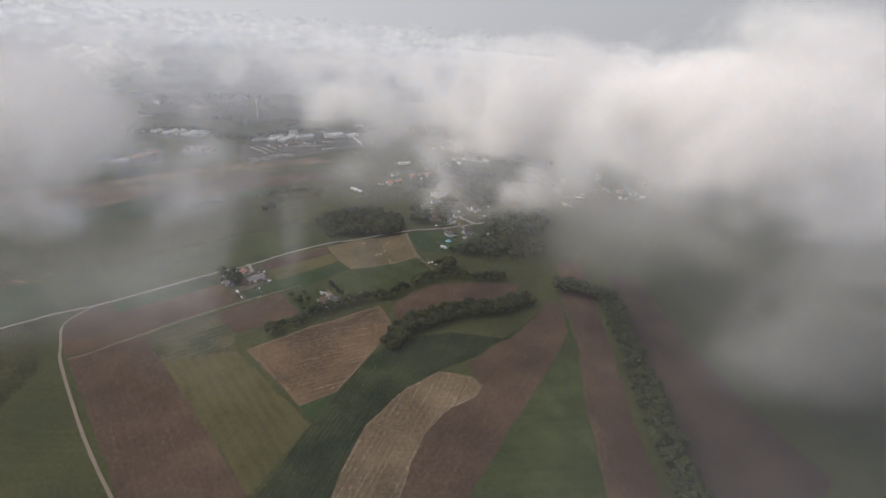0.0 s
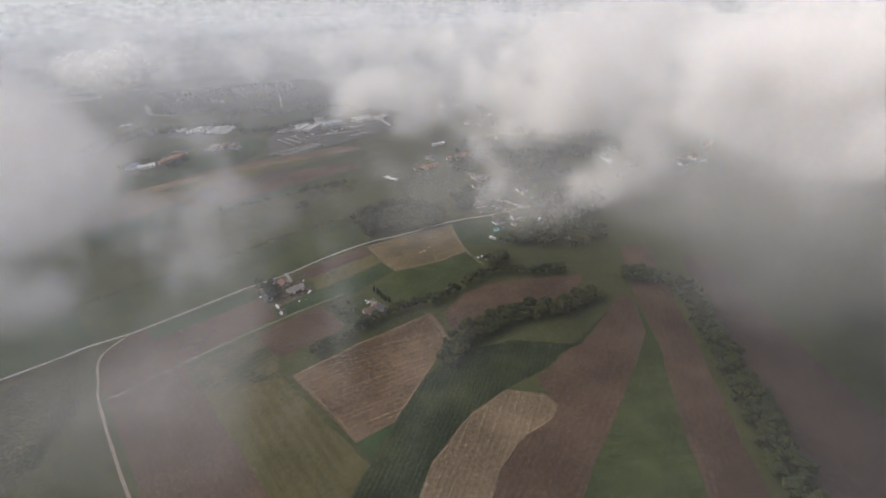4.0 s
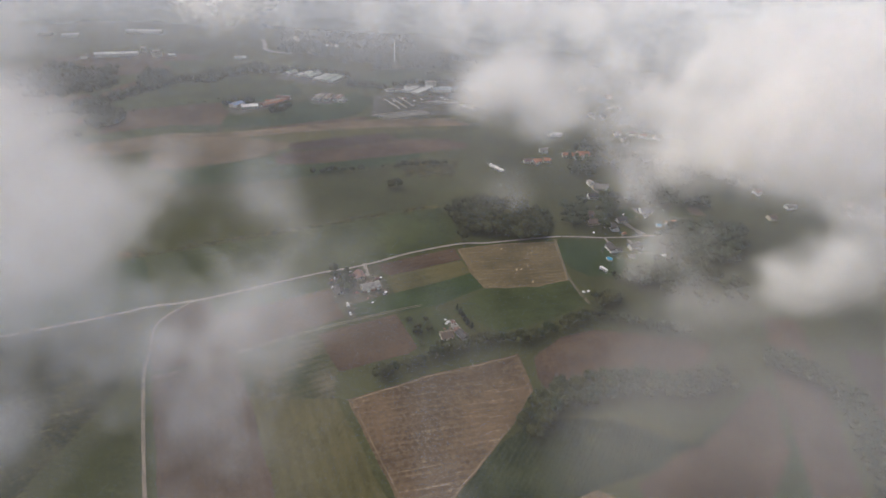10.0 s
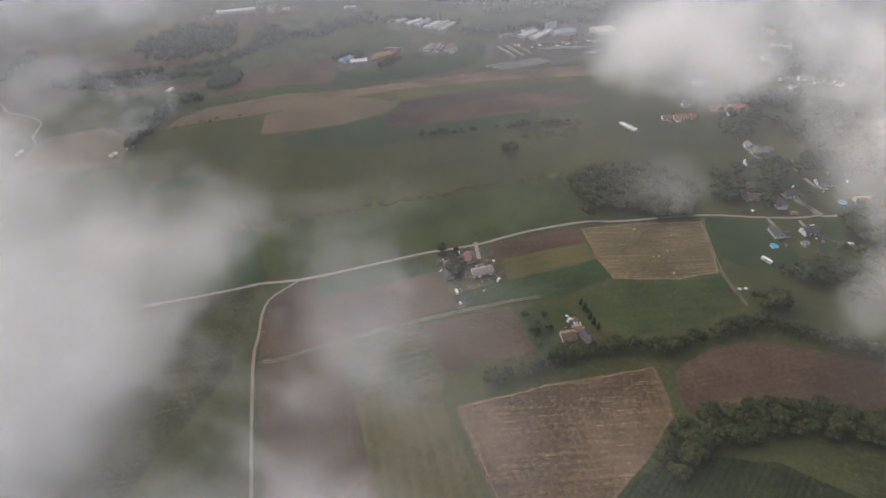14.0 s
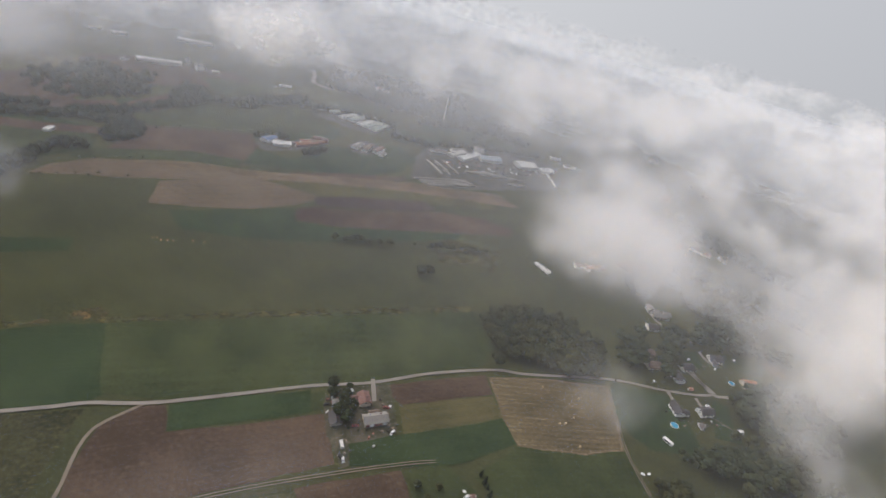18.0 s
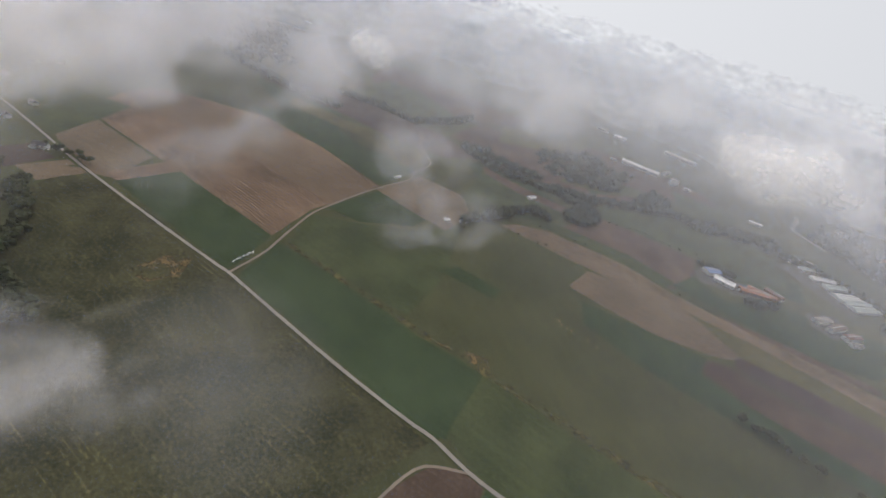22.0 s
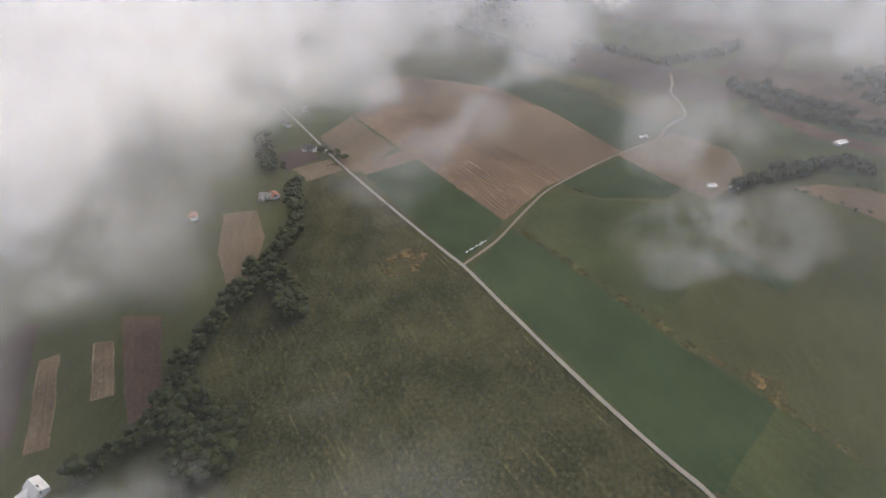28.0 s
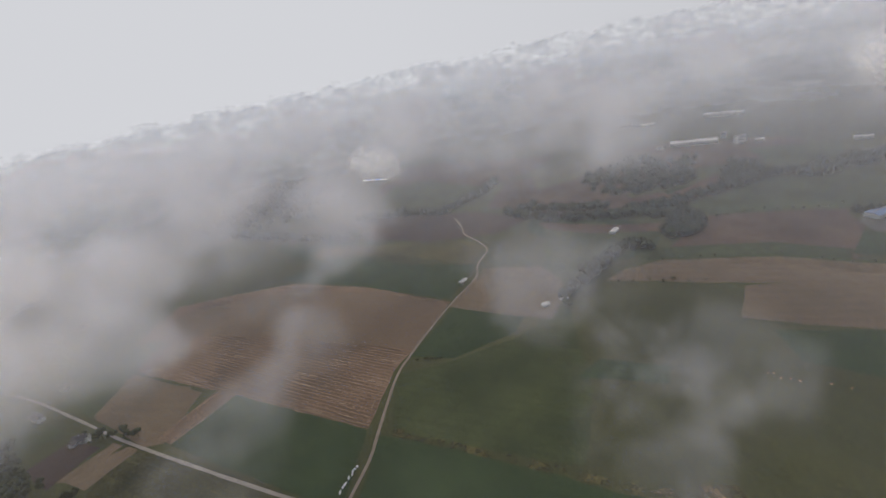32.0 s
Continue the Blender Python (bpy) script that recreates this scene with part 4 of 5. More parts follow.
HALLS = [
    (-64, 710, 21, 6, 3, -37, "steel", "white"),
    (6, 852, 21, 9, 5, 25, "steel", "white"),
    (-476, 992, 37, 13, 5, 68, "steel", "white"),
    (-456, 990, 35, 13, 5, 74, "palegreen", "white"),
    (-432, 986, 48, 13, 5, 72, "steel", "white"),
    (-416, 989, 51, 13, 5, 80, "palegreen", "white"),
    (-398, 976, 39, 13, 5, 78, "steel", "white"),
    (-386, 979, 49, 13, 5, 81, "palegreen", "white"),
    (-372, 978, 51, 13, 5, 82, "palegreen", "white"),
    (-452, 792, 20, 16, 7, 84, "blue", "white"),
    (-432, 792, 24, 16, 6, 33, "steel", "white"),
    (-410, 818, 37, 12, 6, 61, "orange", "brick"),
    (-410, 830, 33, 9, 6, 39, "orange", "brick"),
    (-406, 846, 22, 10, 8, 13, "red", "brick"),
    (-360, 870, 25, 12, 6, 88, "grey", "white"),
    (-346, 874, 30, 10, 7, 94, "brown", "white"),
    (-331, 878, 25, 10, 7, 85, "red", "white"),
    (-321, 870, 15, 8, 5, 82, "grey", "white"),
    (-772, 948, 71, 18, 8, 37, "steel", "white"),
    (-851, 1124, 69, 20, 8, 27, "steel", "white"),
    (-713, 974, 13, 14, 16, 61, "grey", "white"),
    (-754, 993, 8, 10, 12, 30, "grey", "white"),
    (-802, 908, 11, 8, 5, 38, "grey", "white"),
    (-694, 989, 12, 8, 4, 42, "steel", "white"),
    (-584, 1032, 21, 9, 4, 37, "steel", "white"),
    (-982, 1016, 24, 16, 6, 36, "grey", "white"),
    (-940, 1030, 28, 16, 6, 44, "steel", "white"),
    (-238, 970, 36, 14, 7, 66, "steel", "white"),
    (-218, 974, 51, 14, 7, 70, "steel", "white"),
    (-240, 988, 25, 18, 6, 48, "grey", "white"),
    (-214, 1018, 18, 10, 12, 29, "grey", "white"),
    (-189, 994, 37, 24, 7, 36, "paleblue", "white"),
    (-134, 1018, 34, 30, 8, 40, "steel", "white"),
    (-101, 1026, 26, 20, 6, 47, "steel", "white"),
    (-264, 957, 27, 10, 5, 31, "grey", "white"),
    (-94, 1109, 19, 10, 6, 18, "steel", "white"),
    (-66, 1088, 22, 8, 5, 18, "grey", "white"),
    (-227, 852, 80, 5, 3, 39, "steel", "concrete"),
    (-220, 850, 77, 5, 3, 40, "grey", "concrete"),
    (-214, 848, 77, 5, 3, 41, "steel", "concrete"),
    (-208, 846, 74, 5, 3, 42, "grey", "concrete"),
    (-249, 890, 47, 6, 3, -44, "grey", "concrete"),
    (-239, 898, 47, 6, 3, -44, "grey", "concrete"),
    (-230, 908, 47, 6, 3, -42, "grey", "concrete"),
    (-192, 924, 40, 5, 3, 39, "steel", "concrete"),
    (-182, 927, 38, 5, 3, 35, "grey", "concrete"),
    (-171, 930, 38, 5, 3, 33, "steel", "concrete"),
    (-160, 934, 37, 5, 3, 29, "grey", "concrete"),
    (-150, 937, 37, 5, 3, 26, "steel", "concrete"),
    (-88, 994, 48, 4, 3, -67, "steel", "white"),
    (-131, 924, 28, 5, 3, 23, "grey", "white"),
    (-646, 454, 9, 4, 3, 111, "steel", "white"),
    (-547, 484, 7, 5, 3, 90, "steel", "white"),
    (-544, 502, 8, 5, 3, 113, "steel", "white"),
    (-616, 630, 12, 7, 4, 110, "steel", "white"),
    (-538, 1178, 26, 10, 6, 2, "steel", "white"),
    (-472, 1210, 25, 10, 6, 2, "orange", "white"),
    (-556, 1214, 9, 10, 14, 36, "grey", "white"),
]

for k, row in enumerate(HOUSES):
    x, y, l, w, h, ang, roof, wall = row
    house(x, y, l * 0.84, w * 0.84, h * 0.72, ang, roof, wall, wing=k % 3 == 1)
for x, y, l, w, h, ang, roof, wall in HALLS:
    if wall == "concrete":
        hall(x, y, l * 0.95, w * 0.6, 1.6, ang, "grey", wall)
    else:
        hall(x, y, l * 0.95, w * 0.8, h * 0.6, ang, roof, wall)

# the farm beside the road
barn = house(-138, 446, 14.5, 7.2, 3.3, 38, "grey", "cream", group="farm buildings", pitch=0.6)
house(-151, 457, 9, 7, 3.2, -52, "red", "cream", True, group="farm buildings")
house(-160, 435.5, 9, 6.5, 2.3, -52, "slate", "concrete", group="farm buildings", pitch=0.55)
house(-141, 450.5, 6, 3, 2.4, 38, "brown", "cream", group="farm buildings")
house(-166, 447, 4, 3, 2.2, 38, "grey", "concrete", group="farm buildings")
for k, paint_of in enumerate(("brick", "white", "brick", "brick", "white")):
    bm = bmesh.new()
    box(bm, (-6.6 + k * 2.7, -3.72, -0.1), (-4.3 + k * 2.7, -3.6, 2.1), 0.03)
    part("barn_door", bm, WALL[paint_of], barn, "faded red barn door" if paint_of == "brick" else "white limewashed door")
# the cottage by the hedgerow
house(-69, 408.5, 8.5, 7.2, 2.8, 30, "brown", "cream", group="cottage buildings")
house(-58, 412, 8.5, 5.4, 2.5, -45, "slate", "concrete", group="cottage buildings")
house(-63, 416.5, 4.5, 2.6, 1.9, 30, "red", "white", group="cottage buildings", pitch=0.2)
house(-65.5, 420, 4, 2.4, 2.0, 30, "grey", "concrete", group="cottage buildings", pitch=0.2)
house(-67.5, 424, 2.6, 2.4, 2.0, 30, "red", "white", group="cottage buildings", pitch=0.2)

tree_row([(-105, 361), (-78, 383), (-64, 396), (-36, 413), (-12, 421), (8, 436), (29, 454), (46, 462), (61, 461), (84, 459), (108, 460)], 6, 5.2, 0.88, "leafy", "hedgerow trees")
tree_row([(-6, 344), (6, 366), (34, 385), (64, 397), (84, 398), (107, 409), (127, 419)], 18, 6.5, 1.0, "leafy", "hedgerow trees")
tree_row([(162, 446), (201, 428), (198, 368), (191, 319), (185, 280), (178, 242), (175, 213), (167, 178)], 17, 6.3, 0.85, "leafy", "trees of the long hedge")
tree_row([(-66, 440), (-52, 421)], 1, 2.4, 0.55, "conifer", "hedgerow trees")
grove([(-104, 584), (-89, 609), (-54, 623), (-15, 622), (6, 592), (-2, 565), (-35, 553), (-75, 549), (-92, 564)], 7.5, 1.05, "leafy", "trees of the wood")
tree_row([(-79, 538), (-75, 536)], 2, 5, 1.1, "leafy", "roadside trees")
tree_row([(-262, 624), (-232, 639)], 4, 6, 0.75, "leafy", "hedgerow trees")
tree_row([(-226, 643), (-224, 644)], 1, 6, 0.7, "leafy", "hedgerow trees")
tree_row([(-213, 647), (-209, 650)], 3, 6, 0.8, "leafy", "hedgerow trees")
tree_row([(-194, 662), (-193, 663)], 1, 6, 0.6, "leafy", "hedgerow trees")
tree_row([(-182, 668), (-122, 700)], 4, 6, 0.75, "leafy", "hedgerow trees")
tree_row([(-170, 618), (-161, 627)], 5, 5, 1.0, "leafy", "pair of field trees")
grove([(17, 636), (36, 650), (32, 601), (16, 598)], 9, 0.9, "leafy", "village trees")
grove([(60, 670), (76, 668), (59, 598), (50, 596)], 8, 0.9, "leafy", "village trees")
grove([(78, 761), (144, 772), (171, 742), (140, 701), (92, 723)], 10, 1.0, "leafy", "village trees")
grove([(86, 692), (142, 707), (189, 688), (132, 673), (85, 664)], 11, 0.9, "leafy", "village trees")
grove([(104, 599), (145, 632), (196, 642), (173, 570), (123, 562), (113, 578)], 8.5, 1.05, "leafy", "village trees")
grove([(56, 516), (87, 535), (129, 541), (122, 531), (88, 515), (59, 508)], 8.5, 0.9, "leafy", "village trees")
tree_row([(42, 480), (61, 487)], 14, 8, 1.05, "leafy", "trees beside the track")
grove([(23, 784), (82, 784), (83, 762), (26, 753)], 12, 0.9, "leafy", "village trees")
grove([(20, 752), (71, 750), (41, 714), (23, 718)], 11, 0.85, "leafy", "village trees")
grove([(100, 561), (174, 548), (164, 512), (105, 494), (79, 509)], 14, 0.9, "leafy", "orchard trees")
grove([(-176, 462), (-163, 465), (-160, 447), (-168, 440)], 10, 0.7, "leafy", "farm trees")
tree_row([(-161, 442), (-152, 439)], 7, 6, 0.85, "leafy", "farm trees")
tree_row([(-166, 461), (-164, 462)], 1, 7, 0.5, "leafy", "farm trees")
grove([(-101, 418), (-86, 424), (-75, 397), (-84, 395)], 9, 0.55, "leafy", "garden trees")
tree_row([(-439, 132), (-409, 153), (-393, 159)], 16, 6, 0.95, "leafy", "trees of the gully")
tree_row([(-455, 118), (-424, 115), (-392, 103), (-359, 102), (-324, 105), (-307, 91), (-289, 78)], 16, 8, 0.85, "leafy", "trees of the gully")
grove([(-339, 108), (-343, 127), (-317, 147), (-292, 150), (-284, 133), (-304, 115)], 7.5, 0.95, "leafy", "trees of the gully")
tree_row([(-573, 108), (-507, 128), (-449, 120)], 14, 8, 0.8, "leafy", "trees of the gully")
tree_row([(-390, 298), (-350, 327), (-316, 350), (-285, 372)], 2, 6, 0.28, "bush", "roadside bushes")
tree_row([(-552, 362), (-541, 380)], 5, 4, 0.45, "bush", "field bushes")
tree_row([(-646, 110), (-617, 155)], 6, 8, 0.7, "leafy", "house trees")
tree_row([(-682, 45), (-624, 68), (-594, 92)], 14, 9, 0.8, "leafy", "house trees")
tree_row([(-531, 494), (-555, 514)], 8, 6, 0.6, "leafy", "field trees")
tree_row([(-147, 857), (-119, 850)], 6, 10, 0.5, "bush", "field bushes")
tree_row([(-235, 1053), (-217, 1113)], 8, 8, 0.8, "leafy", "works trees")
tree_row([(-178, 468), (-127, 504)], 2, 14, 0.3, "bush", "roadside bushes")
far_wood([(-546, 1169), (-384, 1132), (-235, 1168)], 60)
far_wood([(-781, 597), (-726, 607), (-694, 620), (-664, 651), (-630, 681), (-595, 701)], 16)
far_wood([(-573, 656), (-602, 712), (-566, 707), (-548, 677), (-554, 651)], None)
far_wood([(-797, 739), (-815, 853), (-746, 859), (-719, 885), (-666, 828), (-649, 777), (-674, 743), (-691, 716), (-746, 710)], None)
far_wood([(-649, 677), (-622, 733), (-610, 787), (-600, 851), (-574, 877), (-555, 926), (-520, 993)], 18)
far_wood([(-631, 819), (-661, 879), (-629, 887), (-589, 853), (-598, 799)], None)
far_wood([(-558, 872), (-538, 935), (-507, 976)], 26)
far_wood([(-567, 544), (-570, 574), (-579, 603), (-571, 621), (-560, 621)], 14)
far_wood([(-546, 504), (-557, 539), (-559, 560)], 9)
far_wood([(-344, 960), (-297, 965), (-279, 967)], 9)
far_wood([(-488, 965), (-460, 993), (-409, 1002), (-359, 1000)], 8)
far_wood([(-398, 783), (-380, 818)], 12)
far_wood([(-467, 789), (-443, 815)], 9)
far_wood([(-532, 1127), (-440, 1145), (-384, 1178), (-293, 1211), (-181, 1226)], 45)
far_wood([(-336, 1073), (-256, 1133), (-159, 1135)], 30)
far_wood([(-270, 990), (-198, 1043), (-121, 1084)], 10)
far_wood([(-966, 443), (-917, 502), (-869, 537), (-881, 593), (-928, 674)], 16)
far_wood([(-772, 612), (-718, 645), (-684, 671)], 14)
far_wood([(-1196, 197), (-1530, 292), (-1443, 475), (-1199, 467), (-1051, 388), (-1096, 269)], None)
tree_row([(-561, 717), (-545, 739), (-533, 760), (-506, 777), (-485, 803)], 4, 9, 0.75, "bush", "field bushes")
tree_row([(-541, 600), (-516, 629), (-473, 672), (-423, 690), (-384, 719)], 3, 11, 0.5, "bush", "field bushes")
tree_row([(-538, 547), (-531, 556), (-508, 576), (-477, 599)], 4, 10, 0.55, "bush", "field bushes")
tree_row([(-938, 362), (-924, 372)], 3, 10, 0.9, "bush", "field bushes")
tree_row([(-549, 369), (-539, 376)], 4, 4, 0.5, "bush", "field bushes")
far_wood([(-678, 1295), (-572, 1432), (-421, 1429), (-273, 1248), (-408, 1206), (-568, 1216)], None)
far_wood([(119, 963), (190, 921), (258, 876)], 50)
far_wood([(52, 830), (150, 813), (229, 785)], 45)
far_wood([(-1109, 260), (-946, 364), (-889, 418)], 18)
far_wood([(-1182, -205), (-1095, -99), (-1117, -35)], 60)
far_wood([(-1374, 246), (-1151, 374), (-1108, 481), (-1533, 348)], None)
grove([(-160, 455), (-152, 452), (-147, 444), (-153, 438), (-160, 442)], 5.5, 0.62, "leafy", "farm trees")
tree_row([(-140, 470), (-126, 452), (-121, 440)], 2, 7, 0.42, "bush", "farm bushes")
tree_row([(-150, 431), (-140, 436), (-132, 440)], 3, 6, 0.40, "bush", "farm bushes")
tree_row([(-170, 452), (-163, 461)], 4, 6, 0.45, "bush", "farm bushes")
grove([(32, 620), (40, 640), (36, 600), (26, 596)], 8, 0.9, "leafy", "village trees")
grove([(55, 640), (66, 655), (70, 640), (58, 618)], 7, 0.9, "leafy", "village trees")
grove([(112, 600), (150, 630), (200, 640), (175, 575), (125, 568)], 10, 1.0, "leafy", "village trees")
grove([(60, 522), (88, 538), (135, 545), (128, 522), (90, 508)], 9, 0.95, "leafy", "village trees")
grove([(90, 700), (142, 712), (180, 690), (130, 684), (92, 682)], 9, 1.0, "leafy", "village trees")
tree_row([(12, 575), (52, 588), (78, 597)], 3, 9, 0.3, "bush", "roadside bushes")
tree_row([(48, 582), (66, 592)], 3, 5, 0.4, "bush", "garden bushes")
tree_row([(73, 556), (86, 545), (92, 532)], 4, 7, 0.4, "bush", "garden bushes")

for group, (verts, polys) in CROWD.items():
    me = bpy.data.meshes.new("trees")
    me.from_pydata(verts, [], polys)
    me.materials.append(LEAF)
    tagged(new("bushes" if "bushes" in group else "trees", me), "scattered broadleaf " + group + " in early autumn", "trees", kind="stuff")


# ---- small things ----
def paint(name, colour, rough=0.35):
    m, n, l, b = mat(name)
    tc = n.new("ShaderNodeTexCoord")
    f = noise_node(n, l, tc.outputs["Object"], 3.0, 5.0, 0.6)
    l.new(blend(n, l, maths(n, l, "MULTIPLY", f, 0.5), colour, tuple(c * 0.72 for c in colour)), b.inputs["Base Color"])
    b.inputs["Roughness"].default_value = rough
    return m


WHITE, BLUE, WATER = paint("white_foam", (0.80, 0.80, 0.79), 0.5), paint("blue_film", (0.025, 0.17, 0.55), 0.35), paint("pool_water", (0.06, 0.32, 0.50), 0.08)
DARK, RED = paint("dark_plastic", (0.02, 0.02, 0.022)), paint("red_paint", (0.20, 0.045, 0.035))


def pool(x, y, r):
    ob = new("swimming_pool")
    bm = bmesh.new()
    for a, b, z0, z1 in ((r, r, -0.1, 1.1), (r * 0.95, r * 0.95, -0.1, 1.1)):
        bmesh.ops.create_cone(bm, segments=28, radius1=a, radius2=b, depth=z1 - z0, matrix=Matrix.Translation((0, 0, (z0 + z1) / 2)))
    part("rim", bm, WHITE, ob)
    bm = bmesh.new()
    bmesh.ops.create_cone(bm, cap_ends=True, segments=28, radius1=r * 0.95, radius2=r * 0.95, depth=0.9, matrix=Matrix.Translation((0, 0, 0.5)))
    part("water", bm, WATER, ob, "bright blue pool water")
    ob.matrix_basis = pose(x, y, 0.2)
    return tagged(ob, "round blue garden swimming pool on the lawn", "pool", "garden pools")


pool(58, 548, 2.9)
pool(115, 628, 2.7)


def wheel(parent, x, y, r, w):
    bm = bmesh.new()
    bmesh.ops.create_cone(bm, cap_ends=True, segments=14, radius1=r, radius2=r, depth=w, matrix=pose(0, 0, 0, 90))
    tyre = part("wheel", bm, RUBBER, parent)
    tyre.matrix_basis = pose(x, y, r)
    bm = bmesh.new()
    bmesh.ops.create_cone(bm, cap_ends=True, segments=10, radius1=r * 0.6, radius2=r * 0.55, depth=w * 1.1, matrix=pose(0, 0, 0, 90))
    part("rim", bm, FRAME, tyre)


def vehicle(name, x, y, ang, l, w, h, material, label, cabin=True):
    ob = new(name)
    bm = bmesh.new()
    box(bm, (-l / 2, -w / 2, 0.35), (l / 2, w / 2, h * 0.6 if cabin else h), 0.16)
    part("body", bm, material, ob)
    if cabin:
        bm = bmesh.new()
        box(bm, (-l * 0.34, -w * 0.44, h * 0.58), (l * 0.22, w * 0.44, h), 0.22)
        part("cabin", bm, GLASS, ob)
        bm = bmesh.new()
        box(bm, (-l * 0.28, -w * 0.40, h - 0.02), (l * 0.14, w * 0.40, h + 0.05), 0.03)
        part("roof", bm, material, ob)
    else:
        for s in (-1, 1):
            bm = bmesh.new()
            box(bm, (-l * 0.3, s * w / 2 - 0.03, h * 0.5), (l * 0.3, s * w / 2 + 0.03, h * 0.8))
            part("window", bm, GLASS, ob)
    for sx in (-0.32, 0.32):
        for sy in (-1, 1):
            wheel(ob, sx * l, sy * w * 0.46, 0.33, 0.2)
    ob.matrix_basis = pose(x, y, 0.35, 0, 0, ang)
    return tagged(ob, label, name.replace("_", " "), "parked vehicles")


vehicle("caravan", 51, 528, -35, 7.5, 2.4, 2.6, WHITE, "long white caravan parked on the lawn", False)
vehicle("caravan", 108, 567, 20, 7.0, 2.4, 2.6, WHITE, "white camper parked beside garden sheds", False)
vehicle("van", -148, 421, 128, 5.2, 1.9, 2.2, FRAME, "pale grey van parked in the farm yard", False)
for x, y, ang, m, what in ((-145, 414, 150, DARK, "dark"), (-143, 413, 130, WHITE, "white"), (-136, 459, 20, RED, "red"), (-170, 443, 40, DARK, "dark"), (-71, 423, 60, WHITE, "white"), (-66, 400, 10, WHITE, "white"),
                           (-125, 443, 80, WHITE, "white"), (-147, 437, 30, RED, "red"), (60, 575, 30, DARK, "dark"), (88, 585, 20, WHITE, "white"), (80, 640, 60, WHITE, "white"), (-643, 112, 40, WHITE, "white")):
    vehicle("car", x, y, ang, 4.3, 1.75, 1.45, m, f"small {what} car parked near the buildings")
for k in range(34):
    r = random.Random(k)
    i, j = k % 12, k // 12
    x, y = -176 + i * 6.2 - j * 8 + r.uniform(-1, 1), 945 + i * 4.6 + j * 13 + r.uniform(-1, 1)
    vehicle("car", x, y, -50 + r.uniform(-4, 4), 4.3, 1.75, 1.45, r.choice((WHITE, DARK, FRAME, RED)), "car parked in the works car park")


def lump(name, x, y, z, r, l, ang, material, label, category, group, upright=False):
    bm = bmesh.new()
    bmesh.ops.create_cone(bm, cap_ends=True, segments=16, radius1=r, radius2=r, depth=l)
    bmesh.ops.bevel(bm, geom=[e for e in bm.edges if e.calc_face_angle(0) > 1.0], offset=r * 0.15, segments=2, affect="EDGES")
    for v in bm.verts:
        v.co *= 1 + 0.06 * noise.noise(v.co * 2 + Vector((x, y, 0)))
    ob = part(name, bm, material)
    ob.matrix_basis = pose(x, y, z, 0 if upright else 90, 0, ang)
    return tagged(ob, label, category, group)


for x, y in ((-16, 515), (-21, 507), (-10, 492), (-41, 534), (-14, 536), (-25, 505)):
    lump("straw_bale", x, y, 0.95, 0.75, 1.4, 30 + 3 * x, STRAW, "round straw bale lying on mown stubble", "bale", "straw bales")
for k in range(11):
    lump("wrapped_bale", -464.0 - k * 1.35 + 0.5 * math.sin(k * 2.1), 271.0 + k * 1.5 + 0.5 * math.cos(k * 3.7), 0.95, 0.62, 1.1, 40 + 29 * k, PLASTIC, "silage bale wrapped in white plastic film", "bale", "wrapped silage bales")
for x, y in ((-382, 528), (-380, 530), (-375, 529), (-367, 534), (-355, 543), (-347, 547), (-371, 532)):
    ob = new("field_box")
    bm = bmesh.new()
    box(bm, (-0.6, -0.45, 0), (0.6, 0.45, 0.7), 0.06)
    part("body", bm, STRAW, ob)
    bm = bmesh.new()
    box(bm, (-0.66, -0.5, 0.7), (0.66, 0.5, 0.8), 0.03)
    part("lid", bm, ROOF["orange"], ob)
    ob.matrix_basis = pose(x, y, 0.2, 0, 0, x * 7)
    tagged(ob, "small straw-coloured wooden box standing in the meadow", "box", "field boxes")
for x, y in ((32, 491), (36, 493), (43, 492), (40, 488)):
    ob = new("sheet_pile")
    bm = bmesh.new()
    box(bm, (-1.2, -0.8, 0), (1.2, 0.8, 0.7), 0.15)
    part("pile", bm, PLASTIC, ob)
    ob.matrix_basis = pose(x, y, 0.25, 0, 0, x * 11)
    tagged(ob, "pale tarpaulin-covered pile beside the track", "pile", "covered piles")

CRATE = gravel("weathered_boards", (0.14, 0.11, 0.08), (0.26, 0.21, 0.16))
TARP = {"white": (PLASTIC, "pale plastic-covered"), "board": (CRATE, "weathered wooden"), "dark": (DARK, "dark"), "rust": (WALL["brick"], "rusty brown")}


def heap(x, y, tone, l, w, h, group):
    """A low pile: a bevelled, slumped block on a pallet."""
    ob = new("pile")
    bm = bmesh.new()
    box(bm, (-l / 2, -w / 2, 0.14), (l / 2, w / 2, h), min(l, w, h) * 0.22)
    for v in bm.verts:
        v.co += Vector((noise.noise(v.co + Vector((x, 0, 0))), noise.noise(v.co + Vector((0, y, 0))), 0)) * 0.18
    part("load", bm, TARP[tone][0], ob)
    bm = bmesh.new()
    for k in (-1, 0, 1):
        box(bm, (-l / 2, k * w * 0.35 - 0.07, -0.1), (l / 2, k * w * 0.35 + 0.07, 0.14))
    part("pallet", bm, CRATE, ob)
    ob.matrix_basis = pose(x, y, 0.45, 0, 0, (x * 37 + y * 11) % 180)
    tagged(ob, TARP[tone][1] + " pile of stores on a pallet by the buildings", "pile", group)


